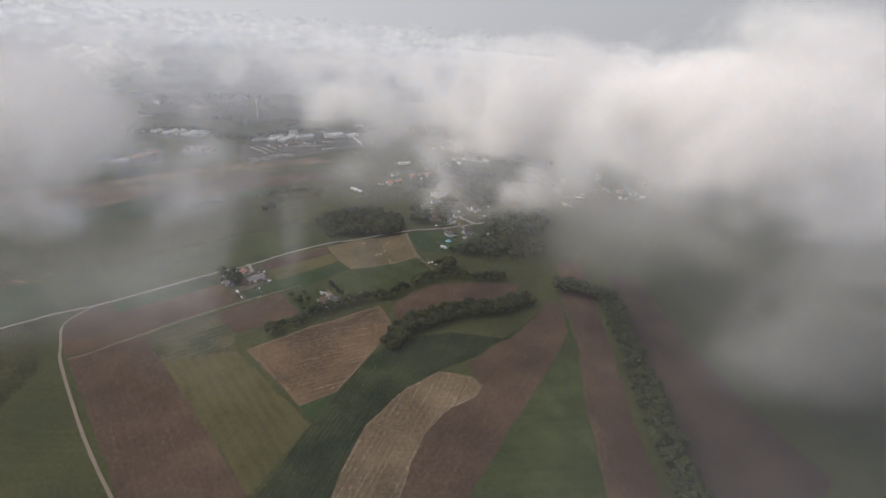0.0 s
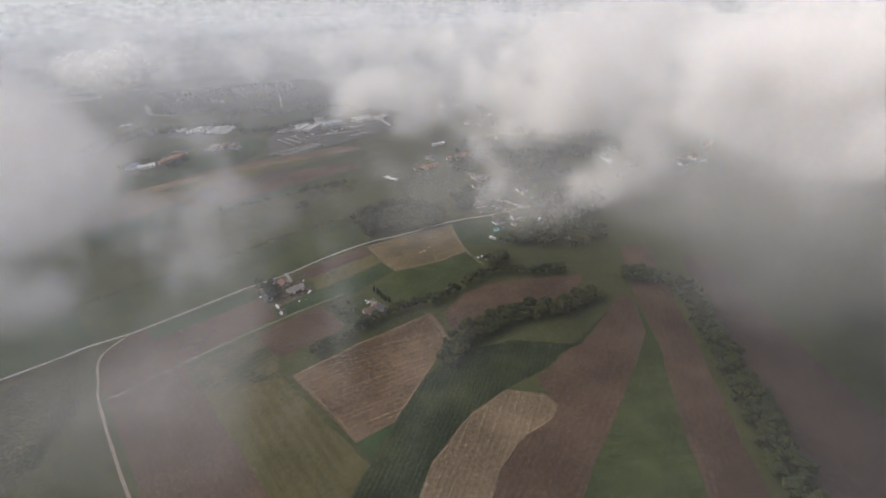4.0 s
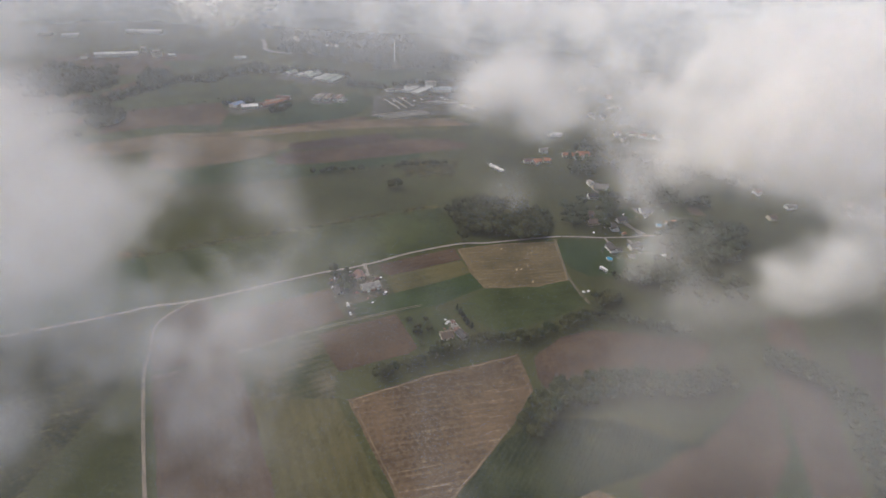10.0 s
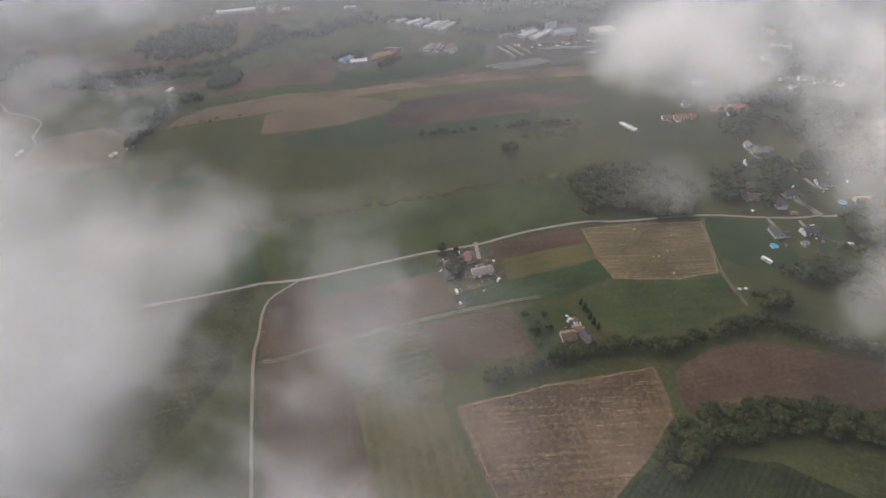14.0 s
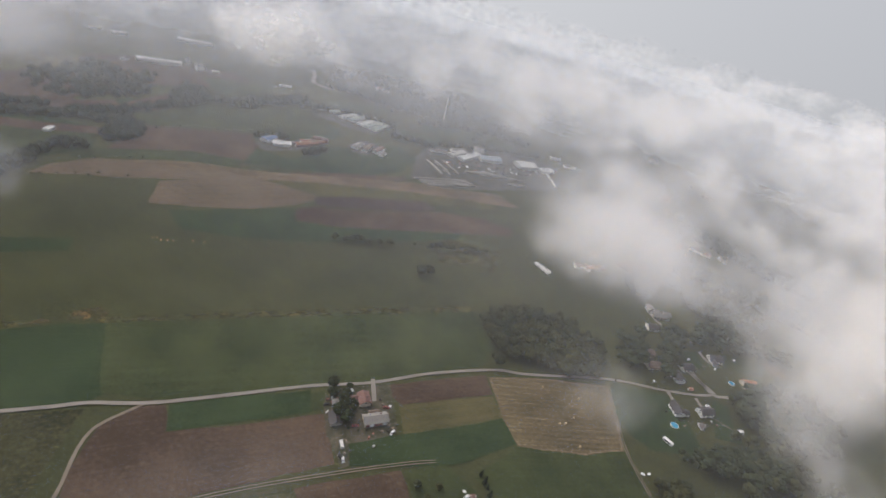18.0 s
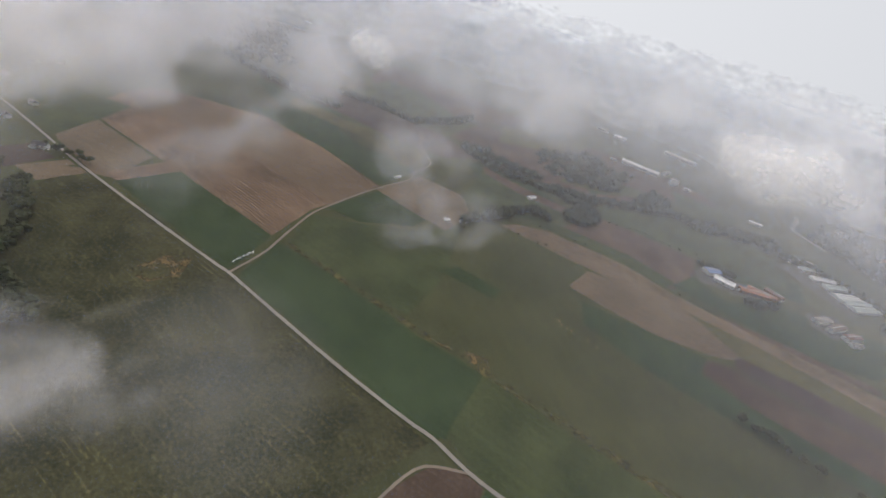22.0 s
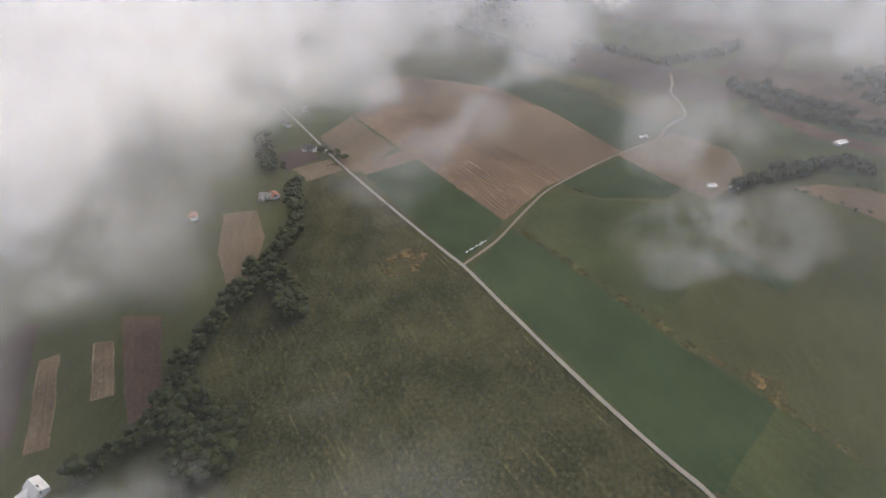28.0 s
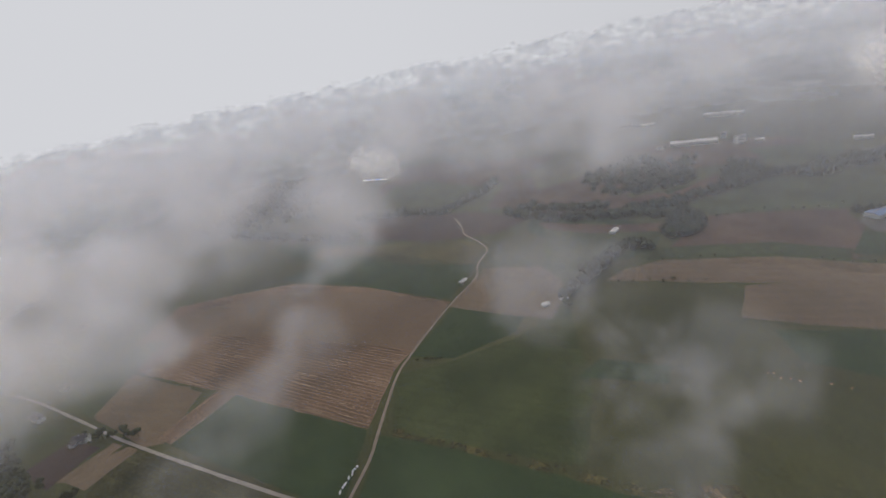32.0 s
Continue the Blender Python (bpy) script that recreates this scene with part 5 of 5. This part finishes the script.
yard = random.Random(5)
for x, y in ((-153, 442), (-168, 446), (-167, 438), (-147, 425), (-144, 417), (-142, 420), (-136, 433), (-131, 429), (-126, 446), (-129, 447), (-146, 440), (-145, 443), (-135, 437), (-131, 441), (-156, 448), (-170, 450), (-171, 447), (-134, 461), (-139, 460), (-142, 463), (-128, 443)):
    heap(x, y, yard.choice(("white", "board", "board", "dark", "rust")), yard.uniform(1.2, 2.8), yard.uniform(0.9, 1.8), yard.uniform(0.6, 1.4), "farm yard piles")
for x, y in ((-71, 421), (-70, 424), (-68, 418), (-66, 401), (-64, 403), (-72, 416), (-61, 420), (-60, 404), (-73, 426)):
    heap(x, y, yard.choice(("white", "white", "board", "rust")), yard.uniform(1.0, 2.4), yard.uniform(0.8, 1.6), yard.uniform(0.5, 1.2), "cottage piles")
for x, y in ((40, 588), (46, 591), (54, 595), (58, 604), (45, 602), (72, 686), (86, 630), (103, 640), (93, 638), (66, 552), (125, 666), (115, 675), (137, 600), (158, 602), (63, 556), (88, 568), (92, 566), (64, 561), (53, 560), (110, 570), (105, 563)):
    heap(x, y, yard.choice(("white", "white", "board", "dark")), yard.uniform(1.2, 3.0), yard.uniform(0.9, 1.8), yard.uniform(0.5, 1.2), "garden piles")
for k in range(70):
    u, v = yard.uniform(0, 1), yard.uniform(0, 1)
    x, y = -250 + u * 165 + yard.uniform(-6, 6), 880 + u * 130 + v * 45
    heap(x, y, yard.choice(("white", "board", "dark", "rust", "board", "dark")), yard.uniform(2, 6), yard.uniform(1.5, 3), yard.uniform(0.8, 2.2), "works yard stacks")
lump("water_tank", -161.5, 460.5, 1.1, 1.3, 1.4, 0, PLASTIC, "round white plastic water tank in the farm yard", "tank", "farm tanks", True)

mast = new("radio_mast")
bm = bmesh.new()
for s in range(4):
    a = math.pi / 4 + s * math.pi / 2
    limb(bm, (1.6 * math.cos(a), 1.6 * math.sin(a), -0.5), (0.4 * math.cos(a), 0.4 * math.sin(a), 48), 0.14, 0.08, 5)
part("legs", bm, FRAME, mast)
bm = bmesh.new()
for k in range(16):
    for s in range(4):
        a, b = math.pi / 4 + s * math.pi / 2, math.pi / 4 + (s + 1) * math.pi / 2
        r0, r1 = 1.6 - 1.2 * k / 16, 1.6 - 1.2 * (k + 1) / 16
        limb(bm, (r0 * math.cos(a), r0 * math.sin(a), 3 * k), (r1 * math.cos(b), r1 * math.sin(b), 3 * k + 3), 0.06, 0.06, 4)
part("bracing", bm, FRAME, mast)
mast.matrix_basis = pose(-308, 1116, hill(-308, 1116))
tagged(mast, "slim grey steel lattice radio mast", "mast")


# ---- the flying wing ----
def wing_half(bm, s, y0, y1, lift=0.0, grow=1.0, front=0.0, back=1.0):
    """A swept half wing between two stations along the span, from a share of the chord to another."""
    stations, prof = 9, 12
    rings = []
    for i in range(stations):
        y = y0 + (y1 - y0) * i / (stations - 1)
        u = y / 1.05
        lead = 0.20 - 0.40 * y - 0.05 * u * u
        chord = 0.40 - 0.17 * u
        if u > 0.86:
            q = (u - 0.86) / 0.14
            lead -= 0.10 * q * q
            chord *= 1 - 0.45 * q * q
        ring = []
        for k in range(prof):
            c = math.cos(math.pi * k / (prof - 1)) * 0.5 + 0.5
            c = front + (back - front) * (1 - c)
            t = 0.30 * chord * (1.4845 * math.sqrt(max(c, 0)) - 0.63 * c - 1.758 * c * c + 1.4215 * c**3 - 0.5075 * c**4) * grow
            ring.append(((lead - c * chord), s * y, 0.06 * u + t + lift))
        for k in range(prof - 2, 0, -1):
            x, yy, z = ring[k]
            ring.append((x, yy, 0.06 * u - (z - lift - 0.06 * u) * 0.55 + lift))
        rings.append([bm.verts.new(p) for p in ring])
    n = len(rings[0])
    for a, b in zip(rings, rings[1:]):
        for k in range(n):
            bm.faces.new((a[k], a[(k + 1) % n], b[(k + 1) % n], b[k]))
    bm.faces.new(rings[0])
    bm.faces.new(rings[-1][::-1])
    bmesh.ops.recalc_face_normals(bm, faces=bm.faces[:])
    for f in bm.faces:
        f.smooth = len(f.verts) == 4


plane = new("model_flying_wing")
for s in (-1, 1):
    bm = bmesh.new()
    wing_half(bm, s, 0.0, 1.05)
    half = part("wing", bm, WHITE, plane, "white foam wing with a rounded tip")
    bm = bmesh.new()
    wing_half(bm, s, 0.14, 0.60, 0.004, 1.05, 0.10, 0.74)
    part("blue_panel", bm, BLUE, half, "bright blue film panel")
    bm = bmesh.new()
    wing_half(bm, s, 0.25, 0.92, 0.003, 1.0, 0.80, 1.02)
    part("elevon", bm, WHITE, half, "white control flap")
    bm = bmesh.new()
    box(bm, (-0.06, s * 0.36 - 0.02, 0.045), (-0.01, s * 0.36 + 0.02, 0.075), 0.006)
    part("servo", bm, DARK, half, "small dark servo block")
bm = bmesh.new()
bmesh.ops.create_uvsphere(bm, u_segments=20, v_segments=14, radius=1.0)
for v in bm.verts:
    v.co = Vector((0.06 + v.co.x * 0.36, v.co.y * (0.085 if v.co.x > 0 else 0.075), 0.03 + v.co.z * 0.085))
for f in bm.faces:
    f.smooth = True
pod = part("fuselage", bm, WHITE, plane, "slim white fuselage pod")
bm = bmesh.new()
box(bm, (0.10, -0.045, 0.10), (0.24, 0.045, 0.122), 0.01)
part("hatch", bm, FRAME, pod)
bm = bmesh.new()
bmesh.ops.create_cone(bm, cap_ends=True, segments=14, radius1=0.032, radius2=0.028, depth=0.07, matrix=pose(-0.33, 0, 0.04, 0, 90))
part("motor", bm, DARK, plane, "dark pusher motor")
bm = bmesh.new()
for s in (-1, 1):
    box(bm, (-0.377, min(0, s * 0.12), 0.03), (-0.371, max(0, s * 0.12), 0.05))
part("propeller", bm, DARK, plane, "thin two-blade propeller")
plane.matrix_basis = pose(-266, 285.6, 216.2, 13, 2, 180)
tagged(plane, "white model flying wing with blue panels, in flight", "model aircraft")


# ---- clouds ----
def vapour(name, scale, fill, ragged, top, glow=0.25, white=0.92, detail=6.0, warp=0.25, deck=False):
    """Vapour in thin slices: the density falls off from the cloud's core and is broken up by turbulence."""
    m, n, l, b = mat(name)
    n.remove(b)
    tc, geo = n.new("ShaderNodeTexCoord"), n.new("ShaderNodeNewGeometry")
    turb = noise_node(n, l, geo.outputs["Position"], scale, detail, 0.54 if deck else 0.64)
    turb.node.inputs["Distortion"].default_value = warp
    rough = maths(n, l, "MULTIPLY", maths(n, l, "SUBTRACT", turb, 0.5), ragged)
    if deck:
        cover = n.new("ShaderNodeAttribute")
        cover.attribute_name = "cover"
        core = cover.outputs["Fac"]
        edge = maths(n, l, "ADD", maths(n, l, "MULTIPLY", core, 1.2), 1.0, True)
    else:
        fall = n.new("ShaderNodeVectorMath")
        fall.operation = "LENGTH"
        l.new(tc.outputs["Object"], fall.inputs[0])
        core = maths(n, l, "SUBTRACT", 1.0, fall.outputs["Value"])
        edge = maths(n, l, "MULTIPLY", core, 4.0, True)
    d = maths(n, l, "ADD", maths(n, l, "MULTIPLY", core, fill), rough)
    soft = n.new("ShaderNodeMapRange")
    soft.interpolation_type = "SMOOTHSTEP"
    soft.inputs["From Min"].default_value, soft.inputs["From Max"].default_value, soft.inputs["To Max"].default_value = 0.1, 1.3, top
    l.new(d, soft.inputs["Value"])
    alpha = maths(n, l, "MULTIPLY", soft.outputs["Result"], edge)
    dif, tra, mixd, clear, out = (n.new("ShaderNode" + k) for k in ("BsdfDiffuse", "BsdfTranslucent", "MixShader", "BsdfTransparent", "MixShader"))
    for s in (dif, tra):
        s.inputs["Color"].default_value = (white, white * 0.995, white * 0.985, 1)
    mixd.inputs[0].default_value = glow
    l.new(dif.outputs[0], mixd.inputs[1])
    l.new(tra.outputs[0], mixd.inputs[2])
    l.new(alpha, out.inputs[0])
    l.new(clear.outputs[0], out.inputs[1])
    l.new(mixd.outputs[0], out.inputs[2])
    l.new(out.outputs[0], n["Material Output"].inputs["Surface"])
    return m


VAPOUR = {
    "thick": vapour("thick_cloud", 0.015, 1.7, 8.0, 0.24), "torn": vapour("torn_cloud", 0.018, 1.15, 9.0, 0.17),
    "wisp": vapour("torn_wisp", 0.027, 0.8, 9.5, 0.07, 0.25, 0.84, 6.0, 0.3), "mist": vapour("thin_mist", 0.014, 0.6, 7.0, 0.045, 0.25, 0.80, 5.0, 0.5),
    "veil": vapour("thin_veil", 0.011, 1.3, 4.5, 0.06, 0.25, 0.80, 5.0, 0.4),
    "heap": vapour("heaped_cloud", 0.026, 2.0, 6.5, 0.26, 0.25, 0.98), "deck": vapour("cloud_deck", 0.014, 0.9, 7.5, 0.25, 0.3, 0.98, 4.0, 0.1, True)}
SLICE = {"thick": 4.0, "torn": 4.0, "wisp": 3.5, "mist": 6.0, "veil": 6.0, "heap": 3.6}


def cloud(kind_of, x, y, z, rx, ry, rz, turn, open_side):
    """One cloud: thin wavy slices through an ellipsoid, stacked towards its open side."""
    m = pose(x, y, z, 0, 0, turn) @ Matrix.Diagonal((rx, ry, rz, 1))
    lean = (Vector(open_side) - Vector((x, y, z))) * Vector((1, 1, 0))
    out = m.to_3x3().transposed() @ (lean.normalized() * 0.55 + Vector((0, 0, 1))).normalized()
    deep = out.length
    out.normalize()
    u = out.orthogonal().normalized()
    w = out.cross(u)
    layers = max(5, round(2 * deep / SLICE[kind_of]))
    verts, faces, k, rounds = [], [], 22, 5
    for i in range(layers):
        s = -1 + (2 * i + 1) / layers
        rad, n0 = math.sqrt(1 - s * s) * 1.02, len(verts)
        verts.append(out * s)
        for r in range(1, rounds + 1):
            for q in range(k):
                ang = 2 * math.pi * q / k
                p = (u * math.cos(ang) + w * math.sin(ang)) * (rad * r / rounds)
                verts.append(p + out * (s + 0.7 / layers * noise.noise(p * 1.7 + Vector((x, y, i * 0.8)))))
        ring = lambda r, q: n0 + 1 + (r - 1) * k + q % k
        for q in range(k):
            faces.append((n0, ring(1, q), ring(1, q + 1)))
            faces += [(ring(r, q), ring(r + 1, q), ring(r + 1, q + 1), ring(r, q + 1)) for r in range(1, rounds)]
    me = bpy.data.meshes.new("cloud")
    me.from_pydata(verts, [], faces)
    me.shade_smooth()
    me.materials.append(VAPOUR[kind_of])
    dense = kind_of in ("thick", "torn", "heap")
    ob = new("cloud" if dense else "mist", me)
    ob.matrix_basis = m
    return tagged(ob, "soft white low cloud drifting over the fields" if dense else "thin grey shred of mist over the fields", "cloud", "low clouds")


for south, row in (
    # the bank passed on one side
    (1, ("thick", -128, 203, 200, 60, 52, 36, 0)), (1, ("torn", -142, 238, 190, 42, 32, 26, 20)), (1, ("thick", -98, 199, 192, 42, 34, 28, 0)), (1, ("torn", -97, 228, 194, 36, 34, 27, 0)), (1, ("thick", -182, 192, 200, 50, 40, 32, 0)), (1, ("mist", -75, 195, 172, 60, 60, 26, 0)),
    (1, ("mist", -75, 150, 178, 80, 60, 28, 0)), (1, ("mist", -100, 262, 172, 40, 36, 20, 0)),
    # the clouds passed on the other
    (1, ("torn", -5, 420, 186, 80, 50, 30, 20)), (1, ("torn", 95, 400, 196, 105, 85, 50, 0)), (1, ("thick", 175, 262, 212, 95, 110, 60, 0)), (1, ("veil", 100, 205, 185, 70, 60, 38, 0)), (1, ("veil", 150, 150, 180, 90, 70, 40, 0)), (1, ("veil", 30, 206, 195, 105, 34, 20, 0)), (0, ("veil", -188, 276, 165, 48, 38, 24, 0)),
    (1, ("torn", -50, 470, 166, 50, 70, 28, 0)), (1, ("thick", 280, 370, 195, 150, 140, 50, 0)),
    # over the fallow land
    (0, ("torn", -305, 150, 172, 80, 50, 30, 10)), (0, ("torn", -385, 140, 168, 90, 60, 36, 10)), (0, ("torn", -455, 140, 162, 110, 75, 38, 0)),
    (0, ("wisp", -246, 244, 150, 22, 14, 18, 0)), (0, ("torn", -196, 242, 176, 38, 28, 20, 0)), (0, ("torn", -288, 174, 170, 55, 36, 26, 10)), (0, ("veil", -262, 190, 165, 50, 40, 26, 0)), (0, ("veil", -330, 140, 150, 95, 60, 32, 10)), (0, ("torn", -400, 95, 168, 100, 70, 42, 10)),
    # shreds
    (0, ("wisp", -335, 352, 150, 46, 26, 20, 14)), (0, ("wisp", -300, 352, 148, 40, 26, 18, 20)), (0, ("wisp", -370, 365, 150, 40, 22, 16, 30)), (0, ("wisp", -285, 335, 152, 30, 22, 16, -10)),
    # lone clouds further off
    (0, ("heap", -722, 419, 128, 42, 36, 27, 0)), (0, ("heap", -352, 646, 166, 72, 55, 34, 0)),
):
    cloud(*row, (-20, 60, 255) if south else (-130, 262, 245))

# the broken deck towards the horizon, in leaning rings of vapour
CLEAR = [Vector(p) for p in ((-45, 400), (-75, 590), (-172, 650), (-320, 660), (-446, 530), (-480, 400), (-500, 253), (-440, 150), (-340, 60), (-200, -100), (150, -100), (170, 150), (110, 260), (20, 330))]


def outside(x, y):
    """How far a place lies outside the clear air over the open fields; less than nought within."""
    p, near = Vector((x, y)), 1e9
    for a, b in zip(CLEAR, CLEAR[1:] + CLEAR[:1]):
        k = min(max((p - a).dot(b - a) / (b - a).length_squared, 0), 1)
        near = min(near, (a.lerp(b, k) - p).length)
    return -near if inside((x, y), [tuple(c) for c in CLEAR]) else near


levels = [118, 128, 138, 148, 158, 168, 178, 188, 198, 210]
rings, d = [], 190.0
while d < 1950:
    rings.append(d)
    d *= 1.058
for far_off in rings:
    verts, cover, faces = [], [], []
    for i, az in enumerate(range(-64, 168)):
        a = radians(az)
        open_land = outside(-110 - far_off * math.sin(a), 230 + far_off * math.cos(a))
        west = min(max((az - 62) / 30, 0), 1)
        for z in levels:
            reach = far_off + (z - 150) * 1.7 + 9 * noise.noise((az * far_off / 9000, z / 40, far_off / 60))
            x, y = -110 - reach * math.sin(a), 230 + reach * math.cos(a)
            big, mid = noise.noise((x / 230, y / 230, 1.7)), noise.noise((x / 75, y / 75, z / 60))
            crest = 172 + 16 * noise.noise((x / 160, y / 160, 9.1)) + 16 * mid + 10 * west
            c = min(open_land / 130, 1.0) + 1.1 * big + 0.5 * mid + 0.9 * west - 0.6
            verts.append((x, y, z))
            cover.append(min(c, (crest - z) / 14, (z - 126) / 14, 1.4))
    n = len(levels)
    faces = [(i * n + j, i * n + j + 1, i * n + n + j + 1, i * n + n + j) for i in range(len(verts) // n - 1) for j in range(n - 1)
             if max(cover[i * n + j], cover[i * n + j + 1], cover[i * n + n + j + 1], cover[i * n + n + j]) > -0.84]
    if not faces:
        continue
    me = bpy.data.meshes.new("cloud_deck")
    me.from_pydata(verts, [], faces)
    me.attributes.new("cover", "FLOAT", "POINT").data.foreach_set("value", cover)
    me.shade_smooth()
    me.materials.append(VAPOUR["deck"])
    tagged(new("cloud_deck", me), "broken deck of white low clouds towards the horizon", "cloud", kind="stuff")


# ---- haze and distance ----
def haze_sheet(z, near, far_off, reach, start=0.0):
    """A thin level sheet that paints in distance haze: its opacity rises with the distance from the open fields."""
    m, n, l, b = mat("painted_distance_haze")
    n.remove(b)
    geo = n.new("ShaderNodeNewGeometry")
    sep, flat, size = n.new("ShaderNodeSeparateXYZ"), n.new("ShaderNodeCombineXYZ"), n.new("ShaderNodeVectorMath")
    l.new(geo.outputs["Position"], sep.inputs[0])
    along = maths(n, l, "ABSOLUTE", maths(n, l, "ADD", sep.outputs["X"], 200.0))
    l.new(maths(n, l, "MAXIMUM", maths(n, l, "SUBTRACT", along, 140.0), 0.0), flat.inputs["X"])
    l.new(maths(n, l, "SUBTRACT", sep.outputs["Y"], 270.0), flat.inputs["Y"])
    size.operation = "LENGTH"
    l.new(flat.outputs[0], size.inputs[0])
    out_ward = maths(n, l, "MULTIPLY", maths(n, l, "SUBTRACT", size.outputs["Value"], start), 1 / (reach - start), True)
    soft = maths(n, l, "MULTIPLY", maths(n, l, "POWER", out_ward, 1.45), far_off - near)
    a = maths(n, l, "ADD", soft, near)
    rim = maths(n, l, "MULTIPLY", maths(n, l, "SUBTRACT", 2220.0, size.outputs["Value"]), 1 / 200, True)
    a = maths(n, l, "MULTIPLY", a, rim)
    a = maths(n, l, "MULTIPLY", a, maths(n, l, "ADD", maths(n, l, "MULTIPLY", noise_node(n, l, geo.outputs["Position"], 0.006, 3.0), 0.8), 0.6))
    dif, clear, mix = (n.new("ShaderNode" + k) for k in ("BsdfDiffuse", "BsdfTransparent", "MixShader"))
    # the pale blue of far-off air, put in as the sheet's colour
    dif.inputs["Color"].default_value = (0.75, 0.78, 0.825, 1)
    l.new(a, mix.inputs[0])
    l.new(clear.outputs[0], mix.inputs[1])
    l.new(dif.outputs[0], mix.inputs[2])
    l.new(mix.outputs[0], n["Material Output"].inputs["Surface"])
    bm = bmesh.new()
    bmesh.ops.create_grid(bm, x_segments=12, y_segments=12, size=2380)
    ob = tagged(part("haze", bm, m), "thin grey-blue sheet standing in for distance haze over the land", "haze", kind="stuff")
    ob.matrix_basis = pose(-200, 300, z)


# stacked sheets imitate aerial perspective: almost clear near by, paler outwards
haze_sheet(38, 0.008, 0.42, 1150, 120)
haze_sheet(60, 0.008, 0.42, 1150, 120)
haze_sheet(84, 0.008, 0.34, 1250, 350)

# pale hazy sky low over the horizon
m, n, l, b = mat("horizon_sky")
n.remove(b)
geo = n.new("ShaderNodeNewGeometry")
sep = n.new("ShaderNodeSeparateXYZ")
l.new(geo.outputs["Position"], sep.inputs[0])
up = maths(n, l, "MULTIPLY", sep.outputs["Z"], 1 / 900, True)
west = maths(n, l, "MULTIPLY_ADD", sep.outputs["X"], -1 / 4600)
west.node.inputs[2].default_value, west.node.use_clamp = 0.45, True
tone = blend(n, l, up, (0.50, 0.53, 0.57), (0.58, 0.63, 0.70))
tone = blend(n, l, west, tone, (0.99, 1.05, 1.11))
glow = n.new("ShaderNodeEmission")
glow.inputs["Strength"].default_value = 0.62
l.new(tone, glow.inputs["Color"])
l.new(glow.outputs[0], n["Material Output"].inputs["Surface"])
bm = bmesh.new()
bmesh.ops.create_cone(bm, segments=64, radius1=2400, radius2=2400, depth=1100)
tagged(part("backdrop", bm, m), "pale hazy grey-blue sky low over the horizon", "sky", kind="structure").matrix_basis = pose(-200, 300, 450)
